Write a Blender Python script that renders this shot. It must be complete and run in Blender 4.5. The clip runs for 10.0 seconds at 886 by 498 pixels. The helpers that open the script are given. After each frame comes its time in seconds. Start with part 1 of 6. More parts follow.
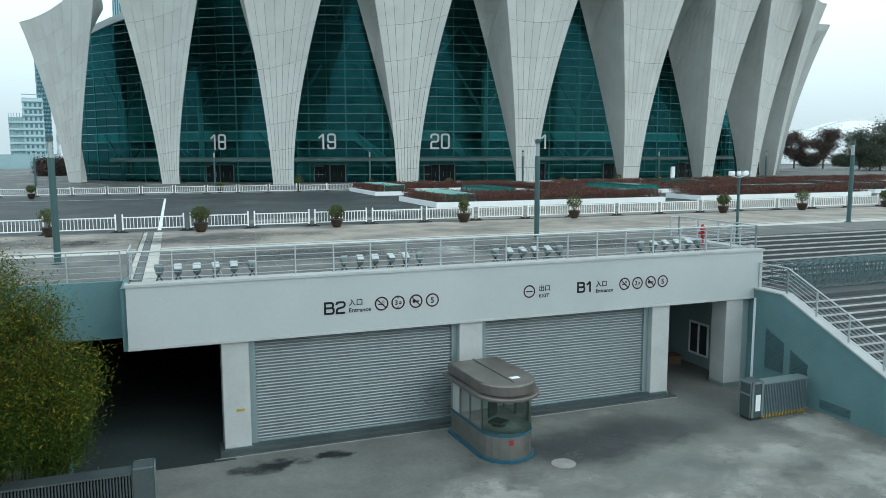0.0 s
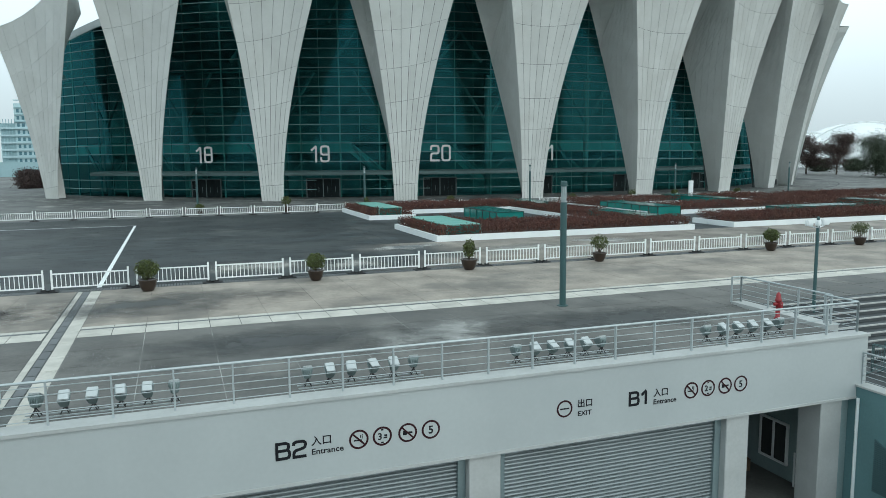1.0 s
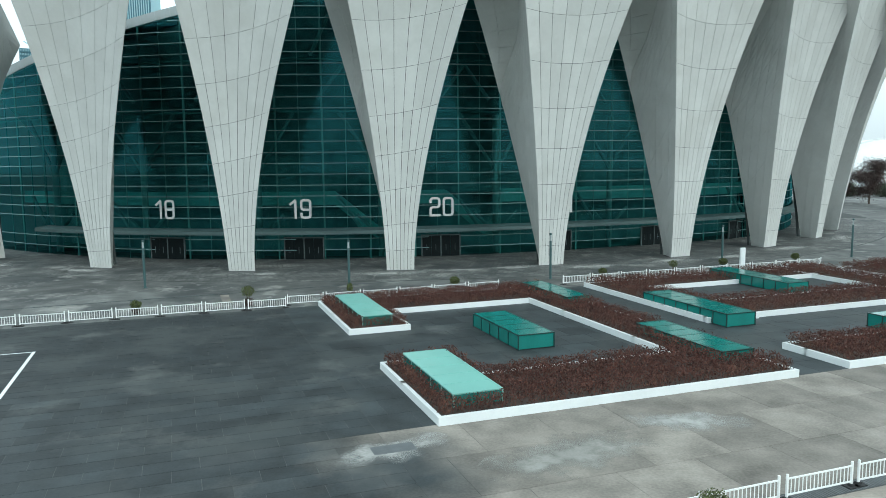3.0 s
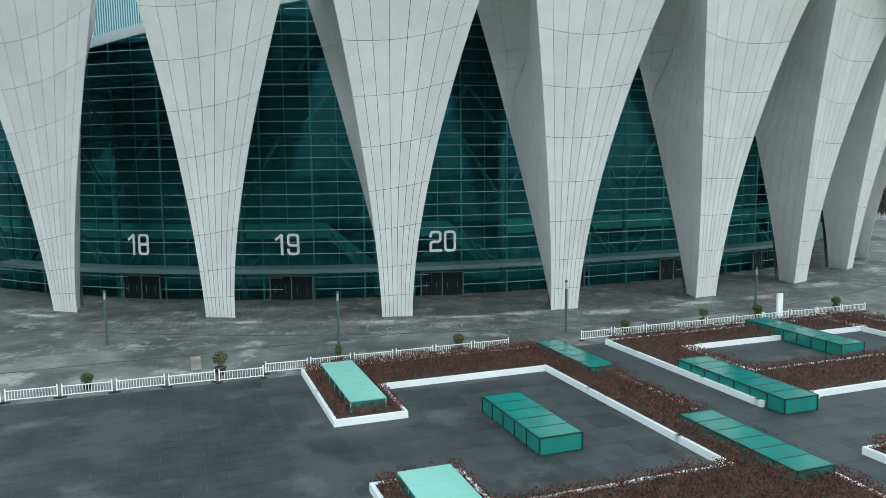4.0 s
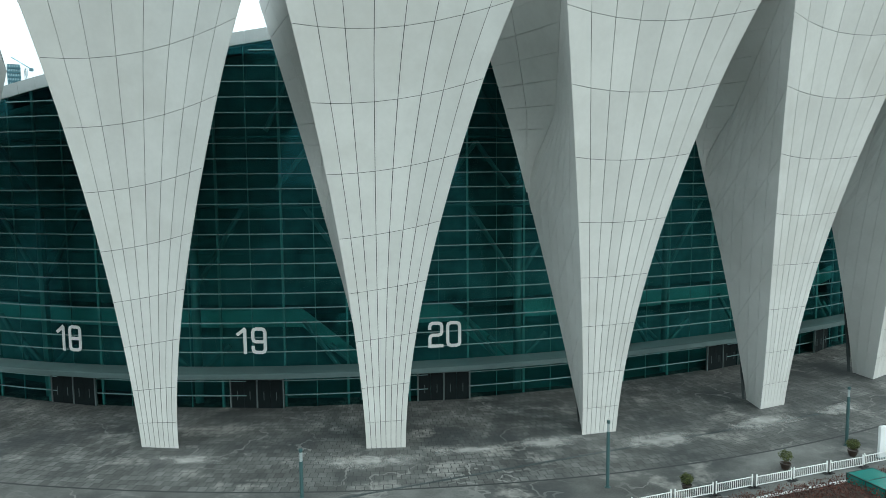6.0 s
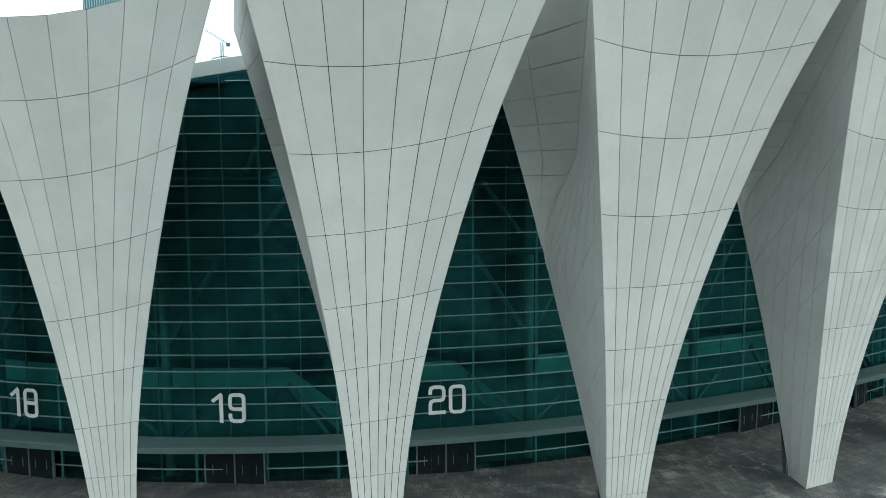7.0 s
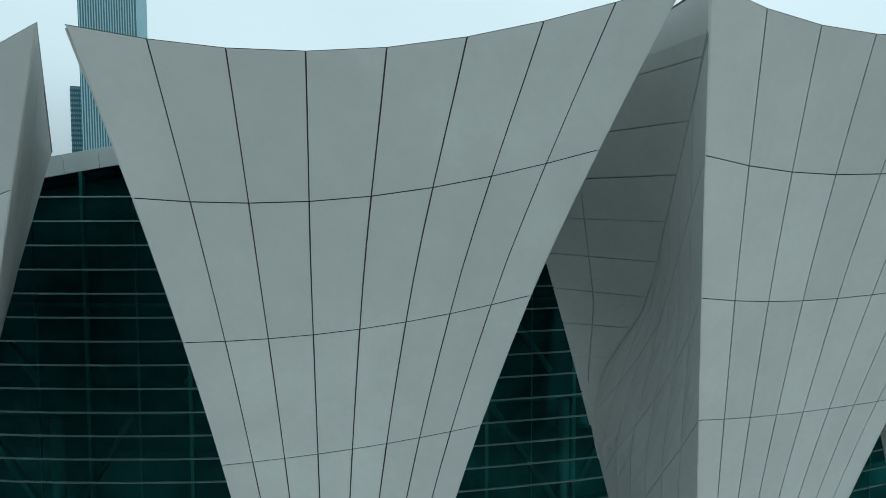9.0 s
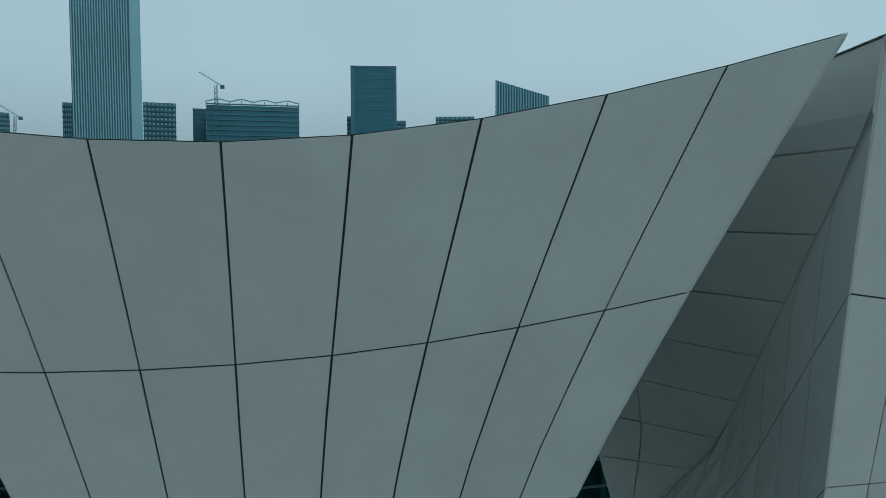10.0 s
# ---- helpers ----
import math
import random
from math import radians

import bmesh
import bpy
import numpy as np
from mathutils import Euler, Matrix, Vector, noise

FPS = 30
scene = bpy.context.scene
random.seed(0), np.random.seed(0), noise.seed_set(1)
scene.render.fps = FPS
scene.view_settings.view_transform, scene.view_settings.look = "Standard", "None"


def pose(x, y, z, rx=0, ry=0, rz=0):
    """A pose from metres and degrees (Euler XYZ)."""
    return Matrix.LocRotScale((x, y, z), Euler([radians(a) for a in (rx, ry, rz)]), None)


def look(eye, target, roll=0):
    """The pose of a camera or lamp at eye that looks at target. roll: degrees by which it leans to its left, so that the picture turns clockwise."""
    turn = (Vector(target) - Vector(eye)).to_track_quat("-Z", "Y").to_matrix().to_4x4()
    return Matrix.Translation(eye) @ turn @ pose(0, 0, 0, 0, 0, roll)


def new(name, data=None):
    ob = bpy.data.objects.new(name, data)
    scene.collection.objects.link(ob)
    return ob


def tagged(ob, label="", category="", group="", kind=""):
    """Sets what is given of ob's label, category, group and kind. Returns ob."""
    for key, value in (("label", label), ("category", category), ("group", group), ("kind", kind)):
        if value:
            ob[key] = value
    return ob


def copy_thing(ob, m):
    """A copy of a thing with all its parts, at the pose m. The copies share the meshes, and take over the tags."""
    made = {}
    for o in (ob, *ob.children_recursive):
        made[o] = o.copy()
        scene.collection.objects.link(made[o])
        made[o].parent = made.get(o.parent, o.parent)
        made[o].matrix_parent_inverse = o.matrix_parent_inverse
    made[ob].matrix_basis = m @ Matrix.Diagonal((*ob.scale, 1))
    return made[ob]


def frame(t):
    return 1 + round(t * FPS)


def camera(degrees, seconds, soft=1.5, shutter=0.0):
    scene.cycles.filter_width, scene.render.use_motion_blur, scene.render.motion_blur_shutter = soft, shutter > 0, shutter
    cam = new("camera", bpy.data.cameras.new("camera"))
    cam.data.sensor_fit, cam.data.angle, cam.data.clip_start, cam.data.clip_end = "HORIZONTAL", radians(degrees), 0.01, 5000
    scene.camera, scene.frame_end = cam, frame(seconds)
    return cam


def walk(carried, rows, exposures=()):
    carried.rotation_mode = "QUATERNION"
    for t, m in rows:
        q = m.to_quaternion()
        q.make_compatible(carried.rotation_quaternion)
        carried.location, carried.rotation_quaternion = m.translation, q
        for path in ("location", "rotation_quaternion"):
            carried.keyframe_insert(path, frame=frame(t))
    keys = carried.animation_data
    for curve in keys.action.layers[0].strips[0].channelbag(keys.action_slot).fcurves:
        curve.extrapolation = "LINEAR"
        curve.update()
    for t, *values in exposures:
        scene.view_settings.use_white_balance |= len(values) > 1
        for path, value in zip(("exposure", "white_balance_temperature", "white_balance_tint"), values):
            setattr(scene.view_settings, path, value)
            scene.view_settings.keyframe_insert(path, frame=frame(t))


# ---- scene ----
cam = camera(62.0, 10.0, soft=0.8)
PATH = [
    (0, (0.515, 0.009, 4.001), (-0.383, 49.614, -2.203), -0.19),
    (0.5, (0.449, 3.690, 4.338), (-0.485, 53.297, -1.848), -0.31),
    (1, (0.359, 7.642, 5.721), (-0.599, 57.258, -0.389), -0.46),
    (1.5, (0.331, 11.744, 7.330), (-0.670, 61.360, 1.230), -0.57),
    (2, (0.249, 16.035, 8.957), (-0.761, 65.661, 2.939), -0.62),
    (2.5, (0.125, 20.493, 10.550), (-0.876, 70.137, 4.676), -0.58),
    (4, (-0.536, 34.147, 15.370), (-1.419, 83.827, 9.796), -0.54),
    (4.5, (-0.564, 38.651, 17.105), (-1.433, 88.344, 11.642), -0.53),
    (5, (-0.551, 43.123, 18.728), (-1.481, 92.826, 13.362), -0.51),
    (6.5, (-0.704, 55.878, 23.747), (-1.923, 105.608, 18.699), -0.41),
    (7, (-0.705, 60.106, 25.456), (-2.070, 109.848, 20.570), -0.34),
    (7.5, (-0.704, 64.440, 27.067), (-2.218, 114.202, 22.434), -0.27),
    (8, (-0.794, 68.755, 28.638), (-2.424, 118.543, 24.338), -0.22),
    (8.5, (-0.944, 73.275, 30.167), (-2.601, 123.095, 26.259), -0.17),
    (9, (-1.102, 77.805, 31.666), (-2.712, 127.658, 28.192), -0.14),
    (9.5, (-1.271, 82.189, 33.200), (-2.814, 132.073, 30.165), -0.16),
    (10, (-1.412, 86.451, 34.756), (-2.874, 136.362, 32.154), -0.23),
]
walk(cam, [(t, look(eye, target, roll)) for t, eye, target, roll in PATH],
     exposures=[(0, -0.45, 5950, 1), (1.0, -0.58, 6100, 2), (1.5, -0.5, 6150, 2), (2.5, -0.32, 6100, 1), (4.5, -0.18, 6100, 2), (7.0, -0.38, 6300, 1), (8.5, -0.82, 6100, 0), (9.0, -1.06, 5800, -3), (9.5, -1.4, 5600, -6), (10.0, -1.74, 5350, -9)])

# ---- world and light: bright overcast ----
world = bpy.data.worlds.new("overcast_sky")
scene.world = world
world.use_nodes = True
wn, wl = world.node_tree.nodes, world.node_tree.links
wn.clear()
sky = wn.new("ShaderNodeTexSky")
sky.sky_type, sky.sun_disc = "NISHITA", False
sky.sun_elevation, sky.sun_rotation = radians(32), radians(137)
sky.air_density, sky.dust_density = 1.0, 4.0
w_scale = wn.new("ShaderNodeVectorMath")
w_scale.operation = "SCALE"
w_scale.inputs["Scale"].default_value = 0.09
cloud = wn.new("ShaderNodeTexNoise")
cloud.inputs["Scale"].default_value, cloud.inputs["Detail"].default_value = 1.6, 3.0
w_coord = wn.new("ShaderNodeTexCoord")
c_ramp = wn.new("ShaderNodeValToRGB")
c_ramp.color_ramp.elements[0].position, c_ramp.color_ramp.elements[1].position = 0.3, 0.75
c_ramp.color_ramp.elements[0].color, c_ramp.color_ramp.elements[1].color = (0.66, 0.745, 0.785, 1), (0.80, 0.865, 0.89, 1)
w_mix = wn.new("ShaderNodeMix")
w_mix.data_type = "RGBA"
w_mix.inputs["Factor"].default_value = 0.9
back, w_out = wn.new("ShaderNodeBackground"), wn.new("ShaderNodeOutputWorld")
back.inputs["Strength"].default_value = 1.0
wl.new(w_coord.outputs["Generated"], cloud.inputs["Vector"])
wl.new(cloud.outputs["Fac"], c_ramp.inputs["Fac"])
wl.new(sky.outputs["Color"], w_scale.inputs[0])
wl.new(w_scale.outputs["Vector"], w_mix.inputs["A"])
# the cloud veil is brighter towards the hidden sun
SUN_FROM = Vector((0.58, -0.62, 0.53))
toward, veil, lit = wn.new("ShaderNodeVectorMath"), wn.new("ShaderNodeMapRange"), wn.new("ShaderNodeVectorMath")
toward.operation, lit.operation = "DOT_PRODUCT", "SCALE"
toward.inputs[1].default_value = SUN_FROM
veil.inputs["From Min"].default_value, veil.inputs["From Max"].default_value = -0.6, 1.0
veil.inputs["To Min"].default_value, veil.inputs["To Max"].default_value = 1.97, 2.25
wl.new(w_coord.outputs["Generated"], toward.inputs[0])
wl.new(toward.outputs["Value"], veil.inputs["Value"])
wl.new(c_ramp.outputs["Color"], lit.inputs[0])
# haze dims the sky towards the horizon
height, haze, both = wn.new("ShaderNodeSeparateXYZ"), wn.new("ShaderNodeMapRange"), wn.new("ShaderNodeMath")
haze.interpolation_type, both.operation = "SMOOTHSTEP", "MULTIPLY"
haze.inputs["From Min"].default_value, haze.inputs["From Max"].default_value = 0.0, 0.2
haze.inputs["To Min"].default_value, haze.inputs["To Max"].default_value = 0.72, 1.165
wl.new(w_coord.outputs["Generated"], height.inputs["Vector"])
wl.new(height.outputs["Z"], haze.inputs["Value"])
wl.new(haze.outputs["Result"], both.inputs[0])
wl.new(veil.outputs["Result"], both.inputs[1])
wl.new(both.outputs[0], lit.inputs["Scale"])
wl.new(lit.outputs["Vector"], w_mix.inputs["B"])
wl.new(w_mix.outputs["Result"], back.inputs["Color"])
wl.new(back.outputs["Background"], w_out.inputs["Surface"])

sun = new("sun", bpy.data.lights.new("sun", "SUN"))
sun.data.energy, sun.data.angle, sun.data.color = 0.95, radians(35), (1.0, 0.98, 0.94)
sun.matrix_world = look(SUN_FROM * 60, (0, 0, 0))


# ---- materials ----
def material(name, color, rough=0.6, metal=0.0, var=0.15, scale=1.5, fine=25.0, bump=0.1, stain=None, stain_amount=0.0, random=0.0, spec=0.5, island=0.0, world=False, patch=None, patch_amount=0.0, patch_scale=0.1, fade=None, vein=None):
    """A surface with colour variation at two scales, fine relief, optional stains and a difference from piece to piece."""
    m = bpy.data.materials.new(name)
    m.use_nodes = True
    n, l = m.node_tree.nodes, m.node_tree.links
    bsdf = n["Principled BSDF"]
    bsdf.inputs["Roughness"].default_value, bsdf.inputs["Metallic"].default_value = rough, metal
    bsdf.inputs["Specular IOR Level"].default_value = spec
    coord = n.new("ShaderNodeNewGeometry" if world else "ShaderNodeTexCoord")
    place = coord.outputs["Position" if world else "Object"]
    large, small = n.new("ShaderNodeTexNoise"), n.new("ShaderNodeTexNoise")
    large.inputs["Scale"].default_value, large.inputs["Detail"].default_value = scale, 5.0
    small.inputs["Scale"].default_value, small.inputs["Detail"].default_value = fine, 4.0
    for t in (large, small):
        l.new(place, t.inputs["Vector"])
    add = n.new("ShaderNodeMath")
    add.operation = "MULTIPLY_ADD"
    add.inputs[1].default_value = 0.4
    l.new(small.outputs["Fac"], add.inputs[0])
    l.new(large.outputs["Fac"], add.inputs[2])
    span = n.new("ShaderNodeMapRange")
    span.inputs["From Min"].default_value, span.inputs["From Max"].default_value = 0.45, 0.95
    span.inputs["To Min"].default_value, span.inputs["To Max"].default_value = 1.0 - var, 1.0 + var
    l.new(add.outputs[0], span.inputs["Value"])
    value = span.outputs["Result"]
    if random or island:
        info = n.new("ShaderNodeObjectInfo" if random else "ShaderNodeNewGeometry")
        random, pick = random or island, "Random" if random else "Random Per Island"
        r = n.new("ShaderNodeMapRange")
        r.inputs["To Min"].default_value, r.inputs["To Max"].default_value = 1.0 - random, 1.0 + random
        l.new(info.outputs[pick], r.inputs["Value"])
        mul = n.new("ShaderNodeMath")
        mul.operation = "MULTIPLY"
        l.new(value, mul.inputs[0])
        l.new(r.outputs["Result"], mul.inputs[1])
        value = mul.outputs[0]
    tint = n.new("ShaderNodeVectorMath")
    tint.operation = "SCALE"
    tint.inputs[0].default_value = color[:3]
    l.new(value, tint.inputs["Scale"])
    out = tint.outputs["Vector"]
    for colour, amount, size, edge in ((stain, stain_amount, scale * 0.35, 0.48), (patch, patch_amount, patch_scale, 0.56)):
        if not colour:
            continue
        blot, ramp, mix = n.new("ShaderNodeTexNoise"), n.new("ShaderNodeValToRGB"), n.new("ShaderNodeMix")
        blot.inputs["Scale"].default_value, blot.inputs["Detail"].default_value, blot.inputs["Roughness"].default_value = size, 8.0, 0.65
        ramp.color_ramp.elements[0].position, ramp.color_ramp.elements[1].position = edge, edge + 0.14
        ramp.color_ramp.elements[1].color = (amount,) * 3 + (1,)
        mix.data_type = "RGBA"
        l.new(place, blot.inputs["Vector"])
        l.new(blot.outputs["Fac"], ramp.inputs["Fac"])
        l.new(ramp.outputs["Color"], mix.inputs["Factor"])
        l.new(out, mix.inputs["A"])
        mix.inputs["B"].default_value = (*colour, 1)
        out = mix.outputs["Result"]
    if vein:
        # winding thin salt lines where water has dried
        line, zone, off, keep, both, mix = (n.new("ShaderNodeTexNoise"), n.new("ShaderNodeTexNoise"), n.new("ShaderNodeMath"), n.new("ShaderNodeMapRange"), n.new("ShaderNodeMath"), n.new("ShaderNodeMix"))
        line.inputs["Scale"].default_value, line.inputs["Detail"].default_value = 0.22, 3.0
        zone.inputs["Scale"].default_value, zone.inputs["Detail"].default_value = 0.09, 2.0
        for t in (line, zone):
            l.new(place, t.inputs["Vector"])
        off.operation, both.operation = "COMPARE", "MULTIPLY"
        off.inputs[1].default_value, off.inputs[2].default_value = 0.5, 0.009
        l.new(line.outputs["Fac"], off.inputs[0])
        keep.inputs["From Min"].default_value, keep.inputs["From Max"].default_value = 0.45, 0.62
        keep.inputs["To Max"].default_value = 0.55
        l.new(zone.outputs["Fac"], keep.inputs["Value"])
        l.new(off.outputs[0], both.inputs[0])
        l.new(keep.outputs["Result"], both.inputs[1])
        mix.data_type = "RGBA"
        l.new(both.outputs[0], mix.inputs["Factor"])
        l.new(out, mix.inputs["A"])
        mix.inputs["B"].default_value = (*vein, 1)
        out = mix.outputs["Result"]
    if fade:
        # one paving tone gives way to another along an uneven line across the plaza
        other, at_u, blur = fade
        along, wob, tot, ramp, mix = n.new("ShaderNodeVectorMath"), n.new("ShaderNodeTexNoise"), n.new("ShaderNodeMath"), n.new("ShaderNodeMapRange"), n.new("ShaderNodeMix")
        along.operation, tot.operation = "DOT_PRODUCT", "MULTIPLY_ADD"
        along.inputs[1].default_value = (math.cos(radians(21)), math.sin(radians(21)), 0)
        wob.inputs["Scale"].default_value, wob.inputs["Detail"].default_value = 0.16, 6.0
        l.new(place, along.inputs[0])
        l.new(place, wob.inputs["Vector"])
        l.new(wob.outputs["Fac"], tot.inputs[0])
        tot.inputs[1].default_value = 22.0
        l.new(along.outputs["Value"], tot.inputs[2])
        ramp.inputs["From Min"].default_value, ramp.inputs["From Max"].default_value = at_u + 11 - blur, at_u + 11 + blur
        l.new(tot.outputs[0], ramp.inputs["Value"])
        mix.data_type = "RGBA"
        l.new(ramp.outputs["Result"], mix.inputs["Factor"])
        l.new(out, mix.inputs["A"])
        again = n.new("ShaderNodeVectorMath")
        again.operation = "SCALE"
        again.inputs[0].default_value = other
        l.new(value, again.inputs["Scale"])
        l.new(again.outputs["Vector"], mix.inputs["B"])
        out = mix.outputs["Result"]
    l.new(out, bsdf.inputs["Base Color"])
    if bump:
        b = n.new("ShaderNodeBump")
        b.inputs["Strength"].default_value, b.inputs["Distance"].default_value = bump, 0.02
        l.new(small.outputs["Fac"], b.inputs["Height"])
        l.new(b.outputs["Normal"], bsdf.inputs["Normal"])
    return m


def blotch(name, color, rough=0.7, size=0.6, thin=0.5):
    """A stain with a ragged outline that thins out towards its edge."""
    m = material(name, color, rough, 0, 0.25, 0.8, 9, 0.0, world=True)
    n, l = m.node_tree.nodes, m.node_tree.links
    bsdf, out = n["Principled BSDF"], n["Material Output"]
    coord, geo, far, wob = n.new("ShaderNodeTexCoord"), n.new("ShaderNodeNewGeometry"), n.new("ShaderNodeVectorMath"), n.new("ShaderNodeTexNoise")
    sub, ramp, see, mix = n.new("ShaderNodeMath"), n.new("ShaderNodeMapRange"), n.new("ShaderNodeBsdfTransparent"), n.new("ShaderNodeMixShader")
    far.operation, sub.operation = "LENGTH", "SUBTRACT"
    wob.inputs["Scale"].default_value, wob.inputs["Detail"].default_value, wob.inputs["Roughness"].default_value = size, 8.0, 0.7
    l.new(coord.outputs["Object"], far.inputs[0])
    l.new(geo.outputs["Position"], wob.inputs["Vector"])
    l.new(wob.outputs["Fac"], sub.inputs[0])
    half = n.new("ShaderNodeMath")
    half.operation = "MULTIPLY"
    half.inputs[1].default_value = 0.42
    l.new(far.outputs["Value"], half.inputs[0])
    l.new(half.outputs[0], sub.inputs[1])
    ramp.inputs["From Min"].default_value, ramp.inputs["From Max"].default_value = 0.14, 0.42
    ramp.inputs["To Max"].default_value = thin
    l.new(sub.outputs[0], ramp.inputs["Value"])
    l.new(ramp.outputs["Result"], mix.inputs["Fac"])
    l.new(see.outputs["BSDF"], mix.inputs[1])
    l.new(bsdf.outputs["BSDF"], mix.inputs[2])
    l.new(mix.outputs["Shader"], out.inputs["Surface"])
    return m


def glass(name, color, rough=0.03, ior=1.5, sheen=(1, 1, 1)):
    """Tinted glass: a glossy coat over a tinted pane that lets part of the light through."""
    m = bpy.data.materials.new(name)
    m.use_nodes = True
    n, l = m.node_tree.nodes, m.node_tree.links
    n.remove(n["Principled BSDF"])
    out = n["Material Output"]
    see, gloss, mix, fres = n.new("ShaderNodeBsdfTransparent"), n.new("ShaderNodeBsdfGlossy"), n.new("ShaderNodeMixShader"), n.new("ShaderNodeFresnel")
    see.inputs["Color"].default_value = (*color, 1)
    gloss.inputs["Roughness"].default_value = rough
    gloss.inputs["Color"].default_value = (*sheen, 1)
    fres.inputs["IOR"].default_value = ior
    l.new(fres.outputs["Fac"], mix.inputs["Fac"])
    l.new(see.outputs["BSDF"], mix.inputs[1])
    l.new(gloss.outputs["BSDF"], mix.inputs[2])
    l.new(mix.outputs["Shader"], out.inputs["Surface"])
    return m


M_PANEL = material("white_aluminium_panel", (0.61, 0.617, 0.592), 0.42, 0.0, 0.06, 0.35, 3.0, 0.02, (0.545, 0.547, 0.515), 0.6, random=0.05, spec=0.25)
M_SEAM = material("dark_panel_joint", (0.05, 0.055, 0.055), 0.8, 0, 0.1, 2, 20, 0)
M_GLASS = glass("green_curtain_glass", (0.44, 0.70, 0.69), 0.02, 1.58, (0.10, 0.50, 0.58))
M_STEEL_GREEN = material("green_grey_steel", (0.22, 0.42, 0.39), 0.45, 0.2, 0.1, 1, 20, 0.03)
M_FIN = material("silver_fin", (0.22, 0.34, 0.34), 0.4, 0.4, 0.08, 1, 20, 0.02)
# broad bright and dark patches put the foyer's uneven light into the colour
M_INNER = material("light_patched_foyer_wall", (0.095, 0.21, 0.21), 0.8, 0, 0.7, 0.06, 0.6, 0.05)
# dark tone stands for the shade on the backs mirrored in the glass
M_BACK = material("shade_toned_petal_back", (0.07, 0.085, 0.085), 0.8, 0, 0.15, 0.4, 6, 0.03)
M_DOORGLASS = material("dark_door_glass", (0.008, 0.013, 0.014), 0.5, 0, 0.2, 1, 10, 0, spec=0.1)
M_FOYER = material("foyer_concrete", (0.10, 0.26, 0.24), 0.7, 0, 0.25, 0.3, 5, 0.05)
M_GALLERY = material("teal_gallery_glass", (0.15, 0.42, 0.39), 0.5, 0, 0.2, 0.3, 5, 0.03)
M_CANOPY = material("canopy_metal", (0.085, 0.135, 0.133), 0.5, 0.1, 0.1, 0.6, 10, 0.02)
M_ROOF = material("roof_membrane", (0.55, 0.57, 0.56), 0.7, 0, 0.1, 0.3, 6, 0.05)
M_DIGIT = material("white_numeral", (0.78, 0.80, 0.79), 0.5, 0, 0.03, 1, 10, 0)
M_GROUND = material("yard_concrete", (0.136, 0.138, 0.126), 0.75, 0, 0.34, 0.35, 9, 0.14, (0.076, 0.082, 0.080), 0.75, world=True, patch=(0.281, 0.268, 0.230), patch_amount=0.7, patch_scale=0.25)
M_DECK = material("plaza_stone", (0.274, 0.242, 0.205), 0.7, 0, 0.38, 0.55, 7, 0.1, (0.131, 0.122, 0.108), 0.85, random=0.05, world=True, patch=(0.339, 0.300, 0.257), patch_amount=0.7, patch_scale=0.28)
M_DARKLOT = material("dark_stone_paving", (0.033, 0.040, 0.043), 0.6, 0, 0.42, 0.5, 8, 0.1, (0.053, 0.060, 0.060), 0.85, random=0.26, spec=0.25, world=True, patch=(0.120, 0.125, 0.120), patch_amount=0.6, patch_scale=0.2)
M_APRON = material("foyer_apron_stone", (0.116, 0.120, 0.114), 0.66, 0, 0.45, 0.4, 7, 0.1, (0.047, 0.052, 0.053), 0.9, island=0.25, world=True, patch=(0.370, 0.361, 0.331), patch_amount=0.85, patch_scale=0.2, vein=(0.310, 0.310, 0.292))
M_LIGHT = material("pale_stone_band", (0.46, 0.445, 0.40), 0.7, 0, 0.2, 1.2, 10, 0.06, random=0.07, world=True)
M_WHITE = material("white_paint", (0.76, 0.79, 0.79), 0.5, 0, 0.05, 0.6, 12, 0.03)
M_FASCIA = material("white_cladding", (0.414, 0.441, 0.441), 0.4, 0, 0.06, 0.3, 8, 0.01, (0.369, 0.396, 0.400), 0.6)
M_TEAL = material("blue_green_render", (0.105, 0.20, 0.212), 0.75, 0, 0.14, 0.6, 14, 0.08, (0.14, 0.235, 0.245), 0.5)
M_COLUMN = material("white_column_render", (0.419, 0.432, 0.423), 0.6, 0, 0.12, 0.8, 12, 0.04, (0.346, 0.355, 0.346), 0.6)
M_SHUTTER = material("galvanised_shutter", (0.234, 0.266, 0.275), 0.42, 0.3, 0.14, 0.5, 15, 0.02, (0.180, 0.207, 0.216), 0.6)
M_GUIDE = material("shutter_guide_steel", (0.25, 0.32, 0.33), 0.45, 0.5, 0.1, 1, 15, 0.02)
# near black, so the colour carries the garage's lack of daylight
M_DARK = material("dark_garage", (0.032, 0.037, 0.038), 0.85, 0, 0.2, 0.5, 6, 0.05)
M_RAIL = material("brushed_steel_rail", (0.42, 0.46, 0.47), 0.5, 0.5, 0.06, 2, 30, 0.01)
M_POST = material("blue_green_lamp_paint", (0.045, 0.095, 0.097), 0.45, 0.1, 0.08, 1, 20, 0.02)
M_FENCE = material("white_fence_paint", (0.80, 0.81, 0.80), 0.45, 0, 0.04, 2, 20, 0.01)
M_RUBBER = material("black_rubber", (0.025, 0.026, 0.027), 0.8, 0, 0.2, 3, 30, 0.05)
M_HEDGE = material("red_brown_shrub", (0.082, 0.030, 0.021), 0.8, 0, 0.5, 1.2, 6, 0.0, island=0.55)
M_SPRIG = material("brown_sprig", (0.115, 0.055, 0.036), 0.8, 0, 0.45, 1.2, 6, 0.0, island=0.5)
M_SOIL = material("planter_soil", (0.055, 0.04, 0.033), 0.95, 0, 0.3, 2, 12, 0.3)
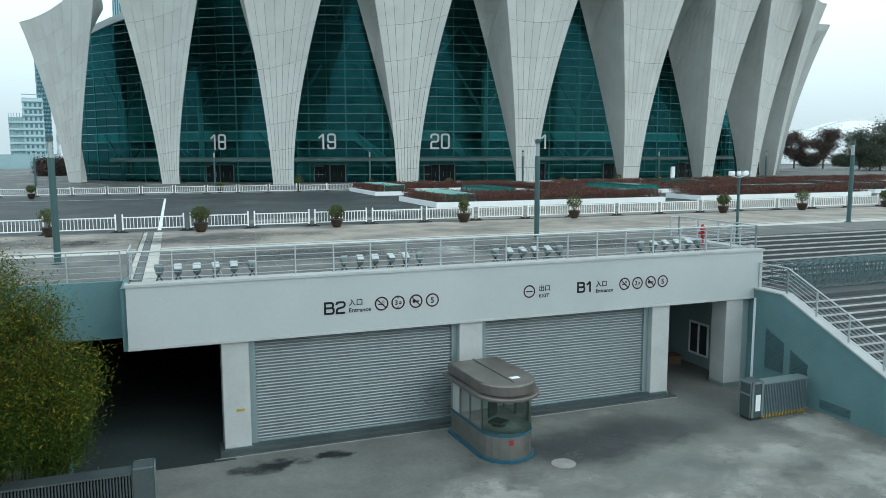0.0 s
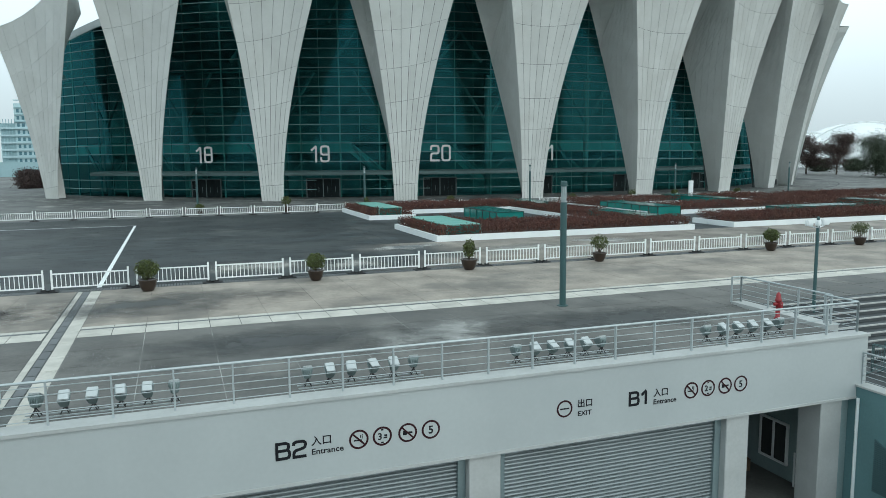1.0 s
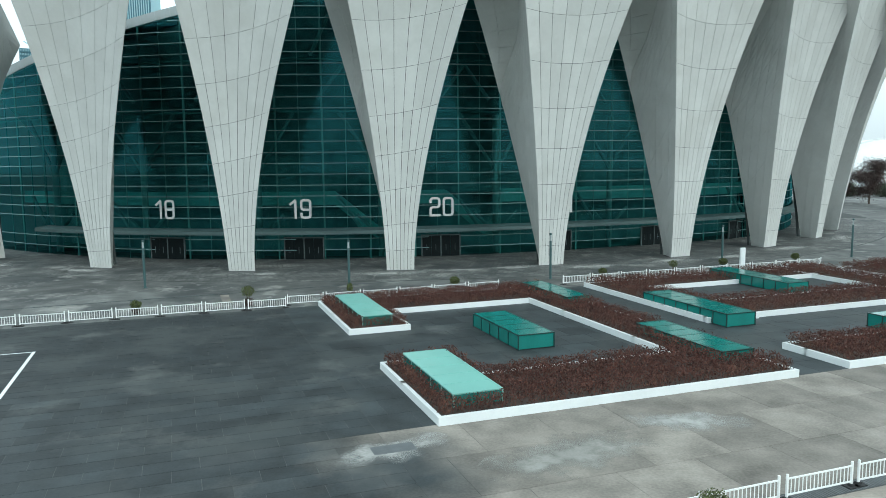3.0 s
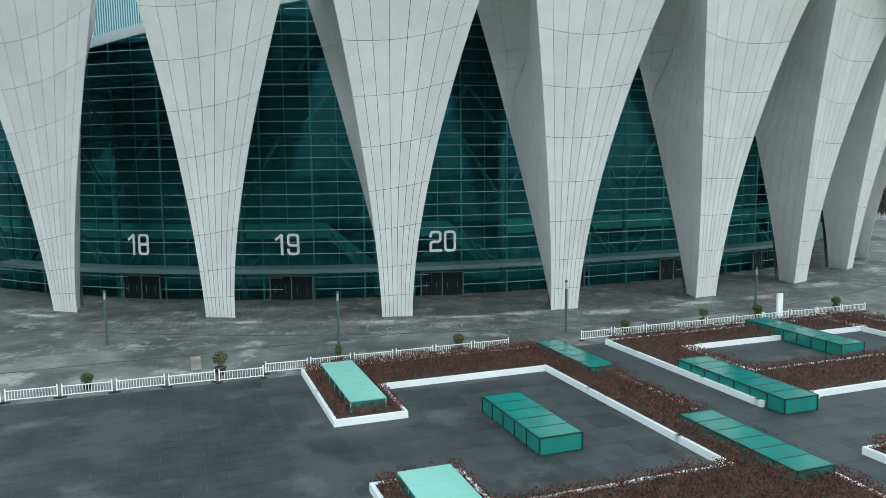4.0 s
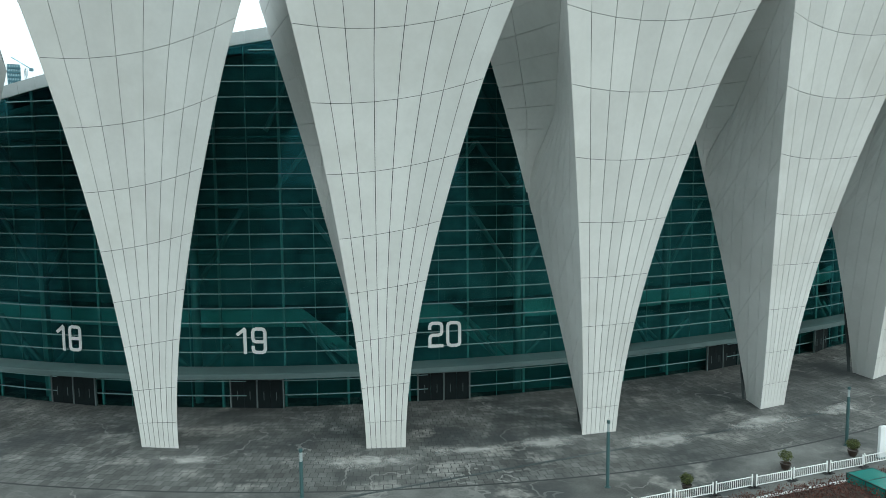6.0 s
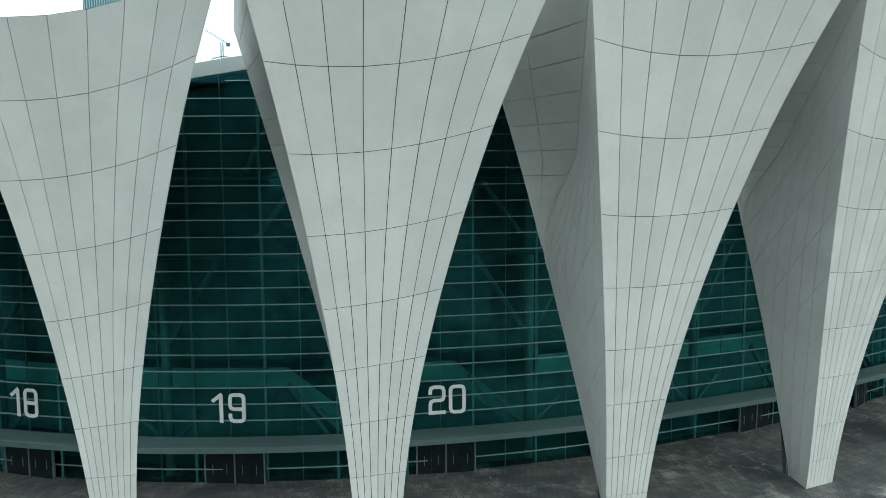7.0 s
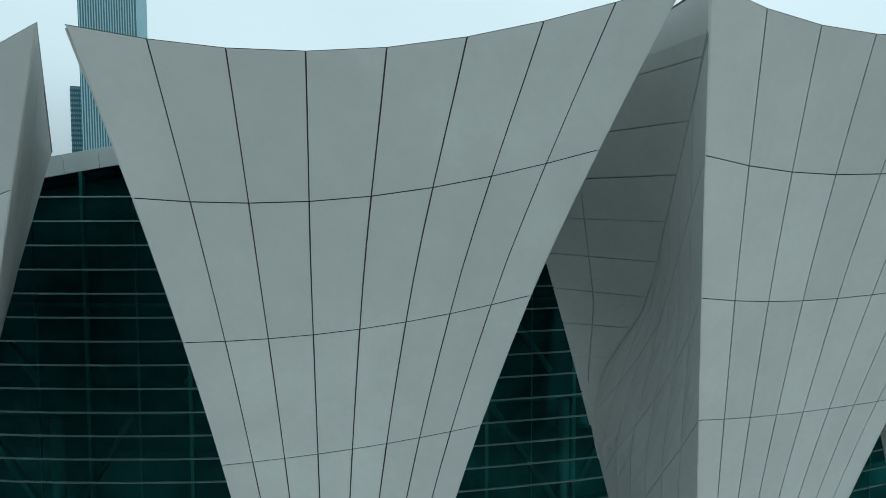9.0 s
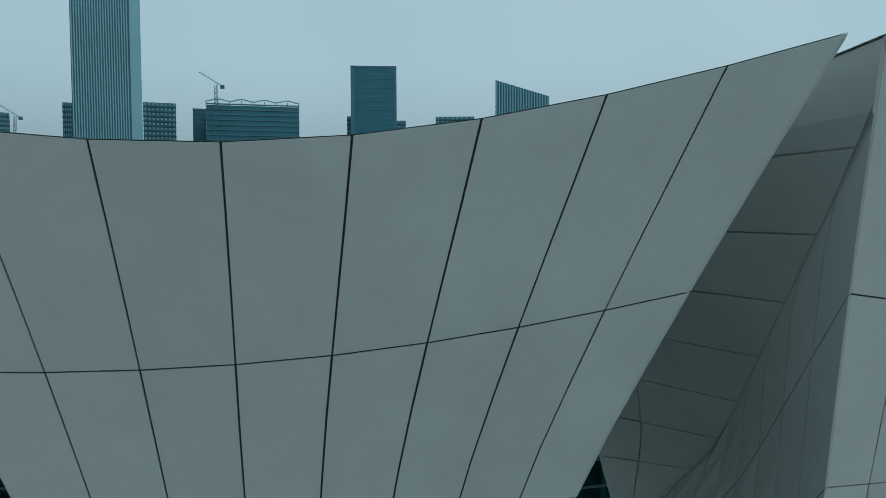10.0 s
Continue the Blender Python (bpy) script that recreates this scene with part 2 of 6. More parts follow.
M_BOXGLASS = material("sea_green_glass_roof", (0.02, 0.185, 0.16), 0.13, 0, 0.15, 0.7, 12, 0.0)
M_BOXPALE = material("pale_green_glass_roof", (0.22, 0.47, 0.415), 0.3, 0, 0.06, 0.7, 12, 0.0)
M_BOXFRAME = material("dark_green_frame", (0.008, 0.045, 0.04), 0.4, 0.2, 0.1, 2, 20, 0)
M_LEAF = material("shrub_leaf", (0.07, 0.088, 0.022), 0.65, 0, 0.4, 3, 12, 0.0, island=0.5)
M_BAMBOO = material("bamboo_leaf", (0.044, 0.070, 0.010), 0.6, 0, 0.5, 0.9, 8, 0.0, island=0.5, spec=0.1)
M_BAMBOOTIP = material("yellowed_bamboo_leaf", (0.15, 0.115, 0.012), 0.6, 0, 0.5, 0.9, 8, 0.0, island=0.5, spec=0.1)
M_POT = material("brown_glazed_pot", (0.038, 0.025, 0.018), 0.3, 0, 0.3, 3, 20, 0.05)
M_BARK = material("bark", (0.08, 0.06, 0.045), 0.9, 0, 0.3, 3, 20, 0.3)
M_TREE = material("dark_tree_foliage", (0.045, 0.06, 0.035), 0.8, 0, 0.4, 0.8, 5, 0.1, island=0.4)
M_TREE_RED = material("bare_brown_crown", (0.075, 0.05, 0.045), 0.85, 0, 0.4, 0.8, 5, 0.1, island=0.4)
M_STAINLESS = material("worn_stainless_steel", (0.22, 0.212, 0.195), 0.38, 0.6, 0.2, 1.5, 25, 0.03, (0.15, 0.14, 0.125), 0.6)
M_BLUE = material("blue_trim", (0.02, 0.085, 0.125), 0.4, 0, 0.05, 2, 20, 0)
M_BOOTHGLASS = glass("booth_glass", (0.78, 0.95, 0.88), 0.02)
M_BLACK = material("black_lettering", (0.012, 0.013, 0.016), 0.6, 0, 0.05, 2, 20, 0, spec=0.15)
M_RED = material("red_paint", (0.26, 0.02, 0.026), 0.4, 0, 0.08, 2, 20, 0.02)
M_DEEPRED = material("dark_red_ring", (0.03, 0.008, 0.011), 0.6, 0, 0.05, 2, 20, 0, spec=0.15)
M_YELLOW = material("yellow_warning", (0.36, 0.26, 0.05), 0.5, 0, 0.15, 2, 20, 0)
M_LAMPTOP = material("white_lamp_cover", (0.45, 0.48, 0.48), 0.35, 0, 0.06, 2, 20, 0.01)
M_LENS = material("lamp_lens", (0.35, 0.40, 0.40), 0.15, 0, 0.05, 2, 20, 0)
M_GREYBODY = material("grey_lamp_body", (0.19, 0.24, 0.24), 0.4, 0.3, 0.1, 2, 20, 0.02)
M_FARTOWER = material("far_tower_glass", (0.035, 0.15, 0.20), 0.35, 0, 0.12, 0.05, 0.6, 0)
M_FARPALE = material("far_tower_fin", (0.30, 0.48, 0.53), 0.5, 0, 0.08, 0.05, 0.6, 0)
M_FARDIM = material("far_tower_wall", (0.08, 0.19, 0.23), 0.5, 0, 0.15, 0.05, 0.6, 0)
M_MEMBRANE = material("white_dome_membrane", (0.78, 0.80, 0.80), 0.5, 0, 0.04, 0.1, 2, 0)
M_TERRACE = material("terrace_stone", (0.111, 0.109, 0.101), 0.68, 0, 0.38, 0.55, 8, 0.1, (0.072, 0.075, 0.072), 0.9, random=0.10, world=True, patch=(0.212, 0.207, 0.187), patch_amount=0.7, patch_scale=0.3)
M_GRATE = material("drain_grate", (0.11, 0.12, 0.125), 0.55, 0.2, 0.2, 2, 25, 0.1, random=0.15)
M_STEP = material("grey_step_stone", (0.055, 0.062, 0.065), 0.7, 0, 0.15, 0.6, 10, 0.06, random=0.06)
M_NOSE = material("worn_stair_nosing", (0.40, 0.40, 0.385), 0.7, 0, 0.25, 0.8, 10, 0.06)
M_CARTON = material("brown_cardboard", (0.13, 0.085, 0.05), 0.85, 0, 0.2, 2, 20, 0.05)
# darker than the wall: the shade of a recess is put into the colour
M_LOUVRE = material("blue_green_louvre", (0.065, 0.125, 0.135), 0.6, 0, 0.08, 1, 20, 0.02)
M_BAY = material("bay_wall_paint", (0.24, 0.32, 0.32), 0.75, 0, 0.15, 0.6, 10, 0.05)
M_RAILGREEN = material("dull_steel_barrier", (0.12, 0.18, 0.185), 0.4, 0.4, 0.1, 2, 20, 0.02)
M_FOLD = material("grey_blue_gate_bars", (0.17, 0.22, 0.235), 0.45, 0.3, 0.1, 2, 20, 0.02)
M_BOOTHROOF = material("worn_brown_roof_steel", (0.17, 0.155, 0.14), 0.38, 0.5, 0.25, 1.2, 20, 0.04, (0.11, 0.10, 0.095), 0.7)
M_DARKSTEEL = material("dark_threshold_steel", (0.06, 0.075, 0.078), 0.5, 0.2, 0.2, 0.8, 15, 0.05)
M_BRACE = material("dark_teal_steel", (0.14, 0.30, 0.29), 0.5, 0.1, 0.1, 1, 20, 0.02)
M_PARAPET = material("pale_parapet_metal", (0.42, 0.46, 0.46), 0.4, 0.3, 0.08, 0.6, 10, 0.02)
M_BLEND = material("weathered_stone_paving", (0.034, 0.041, 0.044), 0.62, 0, 0.42, 0.5, 8, 0.1, (0.062, 0.068, 0.069), 0.7, random=0.2, spec=0.25, world=True, fade=((0.202, 0.183, 0.160), 17.0, 4.0))
M_SALT = blotch("pale_salt_bloom", (0.42, 0.42, 0.40), 0.8, 0.55, 0.75)
M_SALTFAINT = blotch("faint_salt_bloom", (0.29, 0.285, 0.262), 0.8, 0.4, 0.8)
M_OIL = blotch("dark_oil_stain", (0.012, 0.014, 0.015), 0.3, 1.3, 1.0)
M_DAMP = blotch("dark_damp_stain", (0.05, 0.055, 0.057), 0.5, 0.25, 0.7)
# floor tone holds the shade inside the garage
M_GARAGEFLOOR = material("shade_toned_garage_floor", (0.028, 0.038, 0.039), 0.6, 0, 0.3, 0.4, 8, 0.05)
M_COVER = material("worn_iron_cover", (0.26, 0.25, 0.235), 0.6, 0.1, 0.25, 3, 25, 0.2)
# the next two colours are paled to carry the distance haze
M_HAZE = material("haze_toned_far_facade", (0.46, 0.60, 0.63), 0.7, 0, 0.1, 0.05, 0.6, 0)
M_HAZEDIM = material("haze_toned_far_wall", (0.32, 0.46, 0.49), 0.7, 0, 0.1, 0.05, 0.6, 0)
M_JOINT = material("grey_paving_joint", (0.085, 0.09, 0.088), 0.85, 0, 0.5, 0.8, 12, 0.0, world=True)
M_PALEJOINT = material("pale_mortar_joint", (0.30, 0.30, 0.285), 0.85, 0, 0.5, 0.5, 9, 0.0, (0.10, 0.10, 0.098), 0.9, world=True)
M_DOORFRAME = material("dull_door_frame", (0.11, 0.145, 0.145), 0.5, 0.3, 0.1, 1, 15, 0)



# ---- building helpers ----
GRID = Matrix.Rotation(radians(21), 4, "Z")  # the plaza's own axes: u along the gate, v towards the stadium
CENTRE = Vector((-15.73, 204.69))
STEP, FIRST = radians(10.85), radians(5.33)


def mesh_of(bm, name, mat, smooth=False):
    me = bpy.data.meshes.new(name)
    bm.to_mesh(me)
    bm.free()
    for m in (mat if isinstance(mat, (list, tuple)) else [mat]):
        me.materials.append(m)
    if smooth:
        me.polygons.foreach_set("use_smooth", [True] * len(me.polygons))
    return me


def part(name, bm, mat, parent=None, label="", smooth=False, m=None):
    ob = new(name, mesh_of(bm, name, mat, smooth))
    if parent:
        ob.parent = parent
    if m is not None:
        ob.matrix_basis = m
    if label:
        tagged(ob, label)
    return ob


def thing(name, label, category, group="", kind="", m=None):
    ob = tagged(new(name), label, category, group, kind)
    ob.empty_display_size = 0.3
    if m is not None:
        ob.matrix_basis = m
    return ob


def setting(name, bm, mat, label, category, m=GRID):
    ob = part(name, bm, mat, m=m)
    return tagged(ob, label, category, kind="structure")


def box(bm, x0, x1, y0, y1, z0, z1, mat=0):
    v = [bm.verts.new(p) for p in ((x0, y0, z0), (x1, y0, z0), (x1, y1, z0), (x0, y1, z0), (x0, y0, z1), (x1, y0, z1), (x1, y1, z1), (x0, y1, z1))]
    for f in ((0, 3, 2, 1), (4, 5, 6, 7), (0, 1, 5, 4), (1, 2, 6, 5), (2, 3, 7, 6), (3, 0, 4, 7)):
        bm.faces.new([v[i] for i in f]).material_index = mat
    return bm


def boxes(*rows):
    bm = bmesh.new()
    for r in rows:
        box(bm, *r)
    return bm


def bevelled(bm, w=0.01, seg=1):
    bmesh.ops.bevel(bm, geom=bm.edges[:], offset=w, segments=seg, affect="EDGES", clamp_overlap=True)
    return bm


def prism(bm, pts, z0, z1, mat=0):
    """An upright prism over a counter-clockwise outline."""
    a = [bm.verts.new((x, y, z0)) for x, y in pts]
    b = [bm.verts.new((x, y, z1)) for x, y in pts]
    n = len(pts)
    bm.faces.new(a[::-1]).material_index = mat
    bm.faces.new(b).material_index = mat
    for i in range(n):
        bm.faces.new((a[i], a[(i + 1) % n], b[(i + 1) % n], b[i])).material_index = mat
    return bm


def rod(bm, p, q, r, sides=6, r2=None, mat=0):
    """A round bar from p to q."""
    p, q = Vector(p), Vector(q)
    turn = (q - p).to_track_quat("Z", "Y").to_matrix()
    r2 = r if r2 is None else r2
    a = [bm.verts.new(p + turn @ Vector((r * math.cos(t), r * math.sin(t), 0))) for t in np.arange(sides) * 2 * math.pi / sides]
    b = [bm.verts.new(q + turn @ Vector((r2 * math.cos(t), r2 * math.sin(t), 0))) for t in np.arange(sides) * 2 * math.pi / sides]
    for i in range(sides):
        bm.faces.new((a[i], a[(i + 1) % sides], b[(i + 1) % sides], b[i])).material_index = mat
    bm.faces.new(a[::-1]).material_index = mat
    bm.faces.new(b).material_index = mat
    return bm


def beam(bm, p, q, w, h, mat=0):
    """A square bar from p to q, w wide and h high."""
    p, q = Vector(p), Vector(q)
    ahead = (q - p).normalized()
    side = ahead.cross(Vector((0, 0, 1)))
    side = (side if side.length > 1e-4 else Vector((1, 0, 0))).normalized()
    up = side.cross(ahead)
    c = [(-w / 2, -h / 2), (w / 2, -h / 2), (w / 2, h / 2), (-w / 2, h / 2)]
    a = [bm.verts.new(p + side * x + up * y) for x, y in c]
    b = [bm.verts.new(q + side * x + up * y) for x, y in c]
    for i in range(4):
        bm.faces.new((a[i], b[i], b[(i + 1) % 4], a[(i + 1) % 4])).material_index = mat
    bm.faces.new(a).material_index = mat
    bm.faces.new(b[::-1]).material_index = mat
    return bm


def lathe(bm, rings, sides=16, mat=0):
    """A turned body from (radius, height) pairs."""
    loops = [[bm.verts.new((r * math.cos(t), r * math.sin(t), z)) for t in np.arange(sides) * 2 * math.pi / sides] for r, z in rings]
    for a, b in zip(loops, loops[1:]):
        for i in range(sides):
            bm.faces.new((a[i], a[(i + 1) % sides], b[(i + 1) % sides], b[i])).material_index = mat
    bm.faces.new(loops[0][::-1]).material_index = mat
    bm.faces.new(loops[-1]).material_index = mat
    return bm


def polar(rho, angle, z):
    """A point by its distance from the stadium's axis and its angle from the axis' south."""
    return Vector((CENTRE.x + rho * math.sin(angle), CENTRE.y - rho * math.cos(angle), z))


# ---- the stadium ----
ROWS_Z = (0.0, 2.35, 5.5, 9.65, 13.8, 18.3, 23.2, 28.25, 33.2, 38.0)
COLUMNS = 8


# how far each petal's top leans sideways, how far its foot stands off the even spacing, and the extra sweep of its right edge
LEAN = {-3: -0.78, -2: -0.4, -1: -0.86, 0: -2.94, 1: -4.17, 2: -6.51, 3: -8.36, 4: -14.12, 5: -16.98}
FOOT = {-3: -2.65, -2: -0.34, -1: -0.03, 0: 0.16, 1: 0.01, 2: 0.6, 3: 0.94, 4: 0.38, 5: -1.53}
SWEEP = {-3: 7.37, -2: 1.46, -1: -0.76, 0: -1.12, 1: -1.37, 2: -1.1, 3: -1.3, 4: 1.44, 5: -0.57}


# how much higher the cross joints run at a petal's right edge than at its left
TILT = {-3: 0.7, -2: 0.7, -1: 0.7, 0: 0.78}


def glass_rho(a):
    """The upright glass wall's distance from the axis; the ring is a little flattened towards one side."""
    d = math.degrees(a)
    return 85.5 - 2.5 * math.tanh((d + 3.0) / 18) + 5.0 * min(1.0, max(0.0, (d - 24) / 24)) ** 1.5


def glass_at(a, z, out=0.0):
    return polar(glass_rho(a) + out, a, z)


def rim_scale(x):
    """The joints and the rim sink slowly away from the front of the building."""
    return max(0.78 if x > 1.6 else 0.64, 1.005 - 0.0105 * (x - 1.6) ** 2 - 0.08 * max(0.0, -2.4 - x))


def front(k, u, z):
    """A point of petal k's front: u from the left edge (0) to the right edge (1), z the height of the joint."""
    bow, skew = (0.054, -0.011) if k > 0 else (0.030, -0.026)
    edge = u
    u = u + (bow * math.sin(math.pi * u) + skew * math.sin(2 * math.pi * u)) * min(1.0, max(0.0, z) / (24 if k > 0 else 36))
    s = (2 * u - 1) ** 2
    zz = z * rim_scale(k - 0.42 + 0.84 * u) - 0.027 * z * (z / 38.0) * (1 - s)
    zz += TILT.get(k, 0.0) * (edge - 0.5) * min(1.0, z / 18) * (1 - 0.75 * max(0.0, (z - 28) / 10) ** 1.3)
    up = max(zz, 0.0)
    left = -(1.59 + 0.0125 * up ** 1.195)
    right = 1.59 + 0.0458 * up ** 1.587 + SWEEP.get(k, 0.0) * (up / 30) ** 1.2 + 0.04 * max(0.0, up - 29.5)
    tau = left + (right - left) * u + LEAN.get(k, -3.0) * (up / 30) ** 1.6 + FOOT.get(k, 0.0)
    rho = 96.15 + 0.1245 * up + 0.0043 * up * up - 0.9 * (z / 34.0) ** 2 * (1 - s)
    a = FIRST + k * STEP
    ex, et = Vector((math.sin(a), -math.cos(a))), Vector((math.cos(a), math.sin(a)))
    p = CENTRE + ex * rho + et * tau
    return Vector((p.x, p.y, zz))


def back_rho(z):
    return 93.6 - 0.035 * z


def ring_top(a):
    """The top of the parapet, which sinks away from the front of the building."""
    x = (a - FIRST) / STEP
    return max(20.0, min(36.0, 37.5 - 1.575 * math.log(1 + math.exp(-2.0 * x))) - 1.6 * max(0.0, x - 4.0))


def lean_aside(k, z):
    return (min(0.0, LEAN.get(k, -3.0) + 6.0) * (z / 30) ** 1.3 + FOOT.get(k, 0.0)) / 93


def back_left(k, z):
    """Where the left flank of petal k meets the glass wall."""
    z = min(z, ring_top(FIRST + k * STEP) - 0.3)
    return polar(back_rho(z), FIRST + k * STEP - radians(0.28 + 0.128 * z + 0.0009 * z * z) + lean_aside(k, z), z)


def back_right(k, z):
    z = min(z, ring_top(FIRST + k * STEP) - 0.3)
    return polar(back_rho(z), FIRST + k * STEP + radians((0.5 + 0.2 * (z - 24.2) if z > 24.2 else -0.3 + 0.033 * z) + (max(-1.6, -2.8 + 0.36 * (z - 15)) if k == -3 else 0.0)) + lean_aside(k, z), z)


FOLD_TOP = 36.6


def fold(k, right, z):
    """The crease between a petal's upright flank and its soffit; low down it runs into the glass wall."""
    f = front(k, 1.0 if right else 0.0, z)
    b = (back_right if right else back_left)(k, f.z)
    a = FIRST + k * STEP
    if right:
        return b
    d = max(0.0, FOLD_TOP - z) * min(1.0, rim_scale(k - 0.42))
    if k == -3:
        d *= 0.8
    crease = f + Vector((math.sin(a), -math.cos(a), 0)) * (-0.65 * d) + Vector((math.cos(a), math.sin(a), 0)) * (0.147 * d)
    t = min(1.0, max(0.0, (z - 19.0) / 8.5))
    return lerp(b, crease, t * t * (3 - 2 * t))


def slab(bm, pts_front, inward, thick=0.05, mat=0):
    """A bent panel: pts_front is a grid [row][column] of points; the rim goes back by thick."""
    rows = [[bm.verts.new(p) for p in row] for row in pts_front]
    for a, b in zip(rows, rows[1:]):
        for i in range(len(a) - 1):
            bm.faces.new((a[i], a[i + 1], b[i + 1], b[i])).material_index = mat
    rim = rows[0][:] + [r[-1] for r in rows[1:]] + rows[-1][-2::-1] + [r[0] for r in rows[-2:0:-1]]
    deep = [bm.verts.new(v.co + inward * thick) for v in rim]
    n = len(rim)
    for i in range(n):
        bm.faces.new((rim[i], deep[i], deep[(i + 1) % n], rim[(i + 1) % n])).material_index = mat


def lerp(a, b, t):
    return a + (b - a) * t


def petal_panel(bm, k, i, j, gap=0.02):
    z0, z1 = ROWS_Z[j], ROWS_Z[j + 1]
    width = (front(k, 1, z0) - front(k, 0, z0)).length
    gu, gz = gap / width, gap * 0.95
    us = (i / COLUMNS + gu, (i + 1) / COLUMNS - gu)
    zs = [lerp(z0 + (gz if j else 0), z1 - gz, t) for t in (0, 0.33, 0.67, 1)]
    grid = [[front(k, u, z) for u in us] for z in zs]
    a = FIRST + k * STEP
    slab(bm, grid, Vector((-math.sin(a), math.cos(a), 0)), 0.06)


def flank_point(k, right, d, z):
    """A point of the upright flank at the depth d behind the front edge."""
    f, c = front(k, 1.0 if right else 0.0, z), fold(k, right, z)
    deep = (c - f).length
    return lerp(f, c, min(1.0, d / max(deep, 1e-4)))


def flank(bm, k, right, fine):
    """Narrow upright panels of one flank of petal k: seams run along the front edge, the cross joints along the fold."""
    w = 1.14 if fine else 2.4
    joints = [z for z in ROWS_Z if z < 36] + [FOLD_TOP + 0.4, 42.0, 47.0]
    joints = [-14.0, -9.0, -4.0] + joints
    for m in range((14 if right else 9) if fine else 7):
        d0, d1 = m * w + 0.012, (m + 1) * w - 0.012
        for z0, z1 in zip(joints, joints[1:]):
            grid = []
            for t in (0, 0.34, 0.67, 1):
                row = []
                for d in (d0, d1):
                    z = min(max(lerp(z0 + 0.03, z1 - 0.03, t) - d / 0.666, 0.0), 37.9)
                    row.append(flank_point(k, right, d, z))
                grid.append(row if right else row[::-1])
            e, f = grid[0][1] - grid[0][0], grid[-1][0] - grid[0][0]
            g, h = grid[-1][1] - grid[-1][0], grid[-1][1] - grid[0][1]
            if e.cross(f).length + g.cross(h).length < 0.2 or min((grid[-1][i] - grid[0][i]).length for i in (0, 1)) < 0.02 and max((grid[-1][i] - grid[0][i]).length for i in (0, 1)) < 0.1:
                continue
            normal = ((grid[-1][1] - grid[0][0]).cross(grid[-1][0] - grid[0][1])).normalized()
            if not normal.length:
                continue
            slab(bm, grid, -normal, 0.04)


def soffit(bm, k, right, fine):
    """Broad panels between the fold and the glass wall."""
    step = 1.75 if fine else 3.5
    n = int(20 / step)
    back = back_right if right else back_left
    for j in range(n):
        z0, z1 = FOLD_TOP + 1.3 - (j + 1) * step, FOLD_TOP + 1.3 - j * step
        cuts = (0.0, 0.56, 1.0) if fine else (0.0, 1.0)
        for s0, s1 in zip(cuts, cuts[1:]):
            grid = []
            for z in [lerp(z0 + 0.025, z1 - 0.025, t) for t in (0, 0.34, 0.67, 1)]:
                c = fold(k, right, z)
                b = back(k, front(k, 1.0 if right else 0.0, z).z)
                gap = 0.025 / max(0.05, (b - c).length)
                p, q = lerp(c, b, min(s0 + gap * (s0 > 0), s1)), lerp(c, b, max(s1 - gap * (s1 < 1), s0))
                row = [lerp(p, q, t) for t in (0, 0.25, 0.5, 0.75, 1)]
                grid.append(row if right else row[::-1])
            if max((r[-1] - r[0]).length for r in grid) < 0.12:
                continue
            normal = ((grid[-1][-1] - grid[0][0]).cross(grid[-1][0] - grid[0][-1])).normalized()
            slab(bm, grid, -normal, 0.04)


def sheet(bm, grid, mat=0):
    rows = [[bm.verts.new(p) for p in row] for row in grid]
    for a, b in zip(rows, rows[1:]):
        for i in range(len(a) - 1):
            bm.faces.new((a[i], a[i + 1], b[i + 1], b[i])).material_index = mat


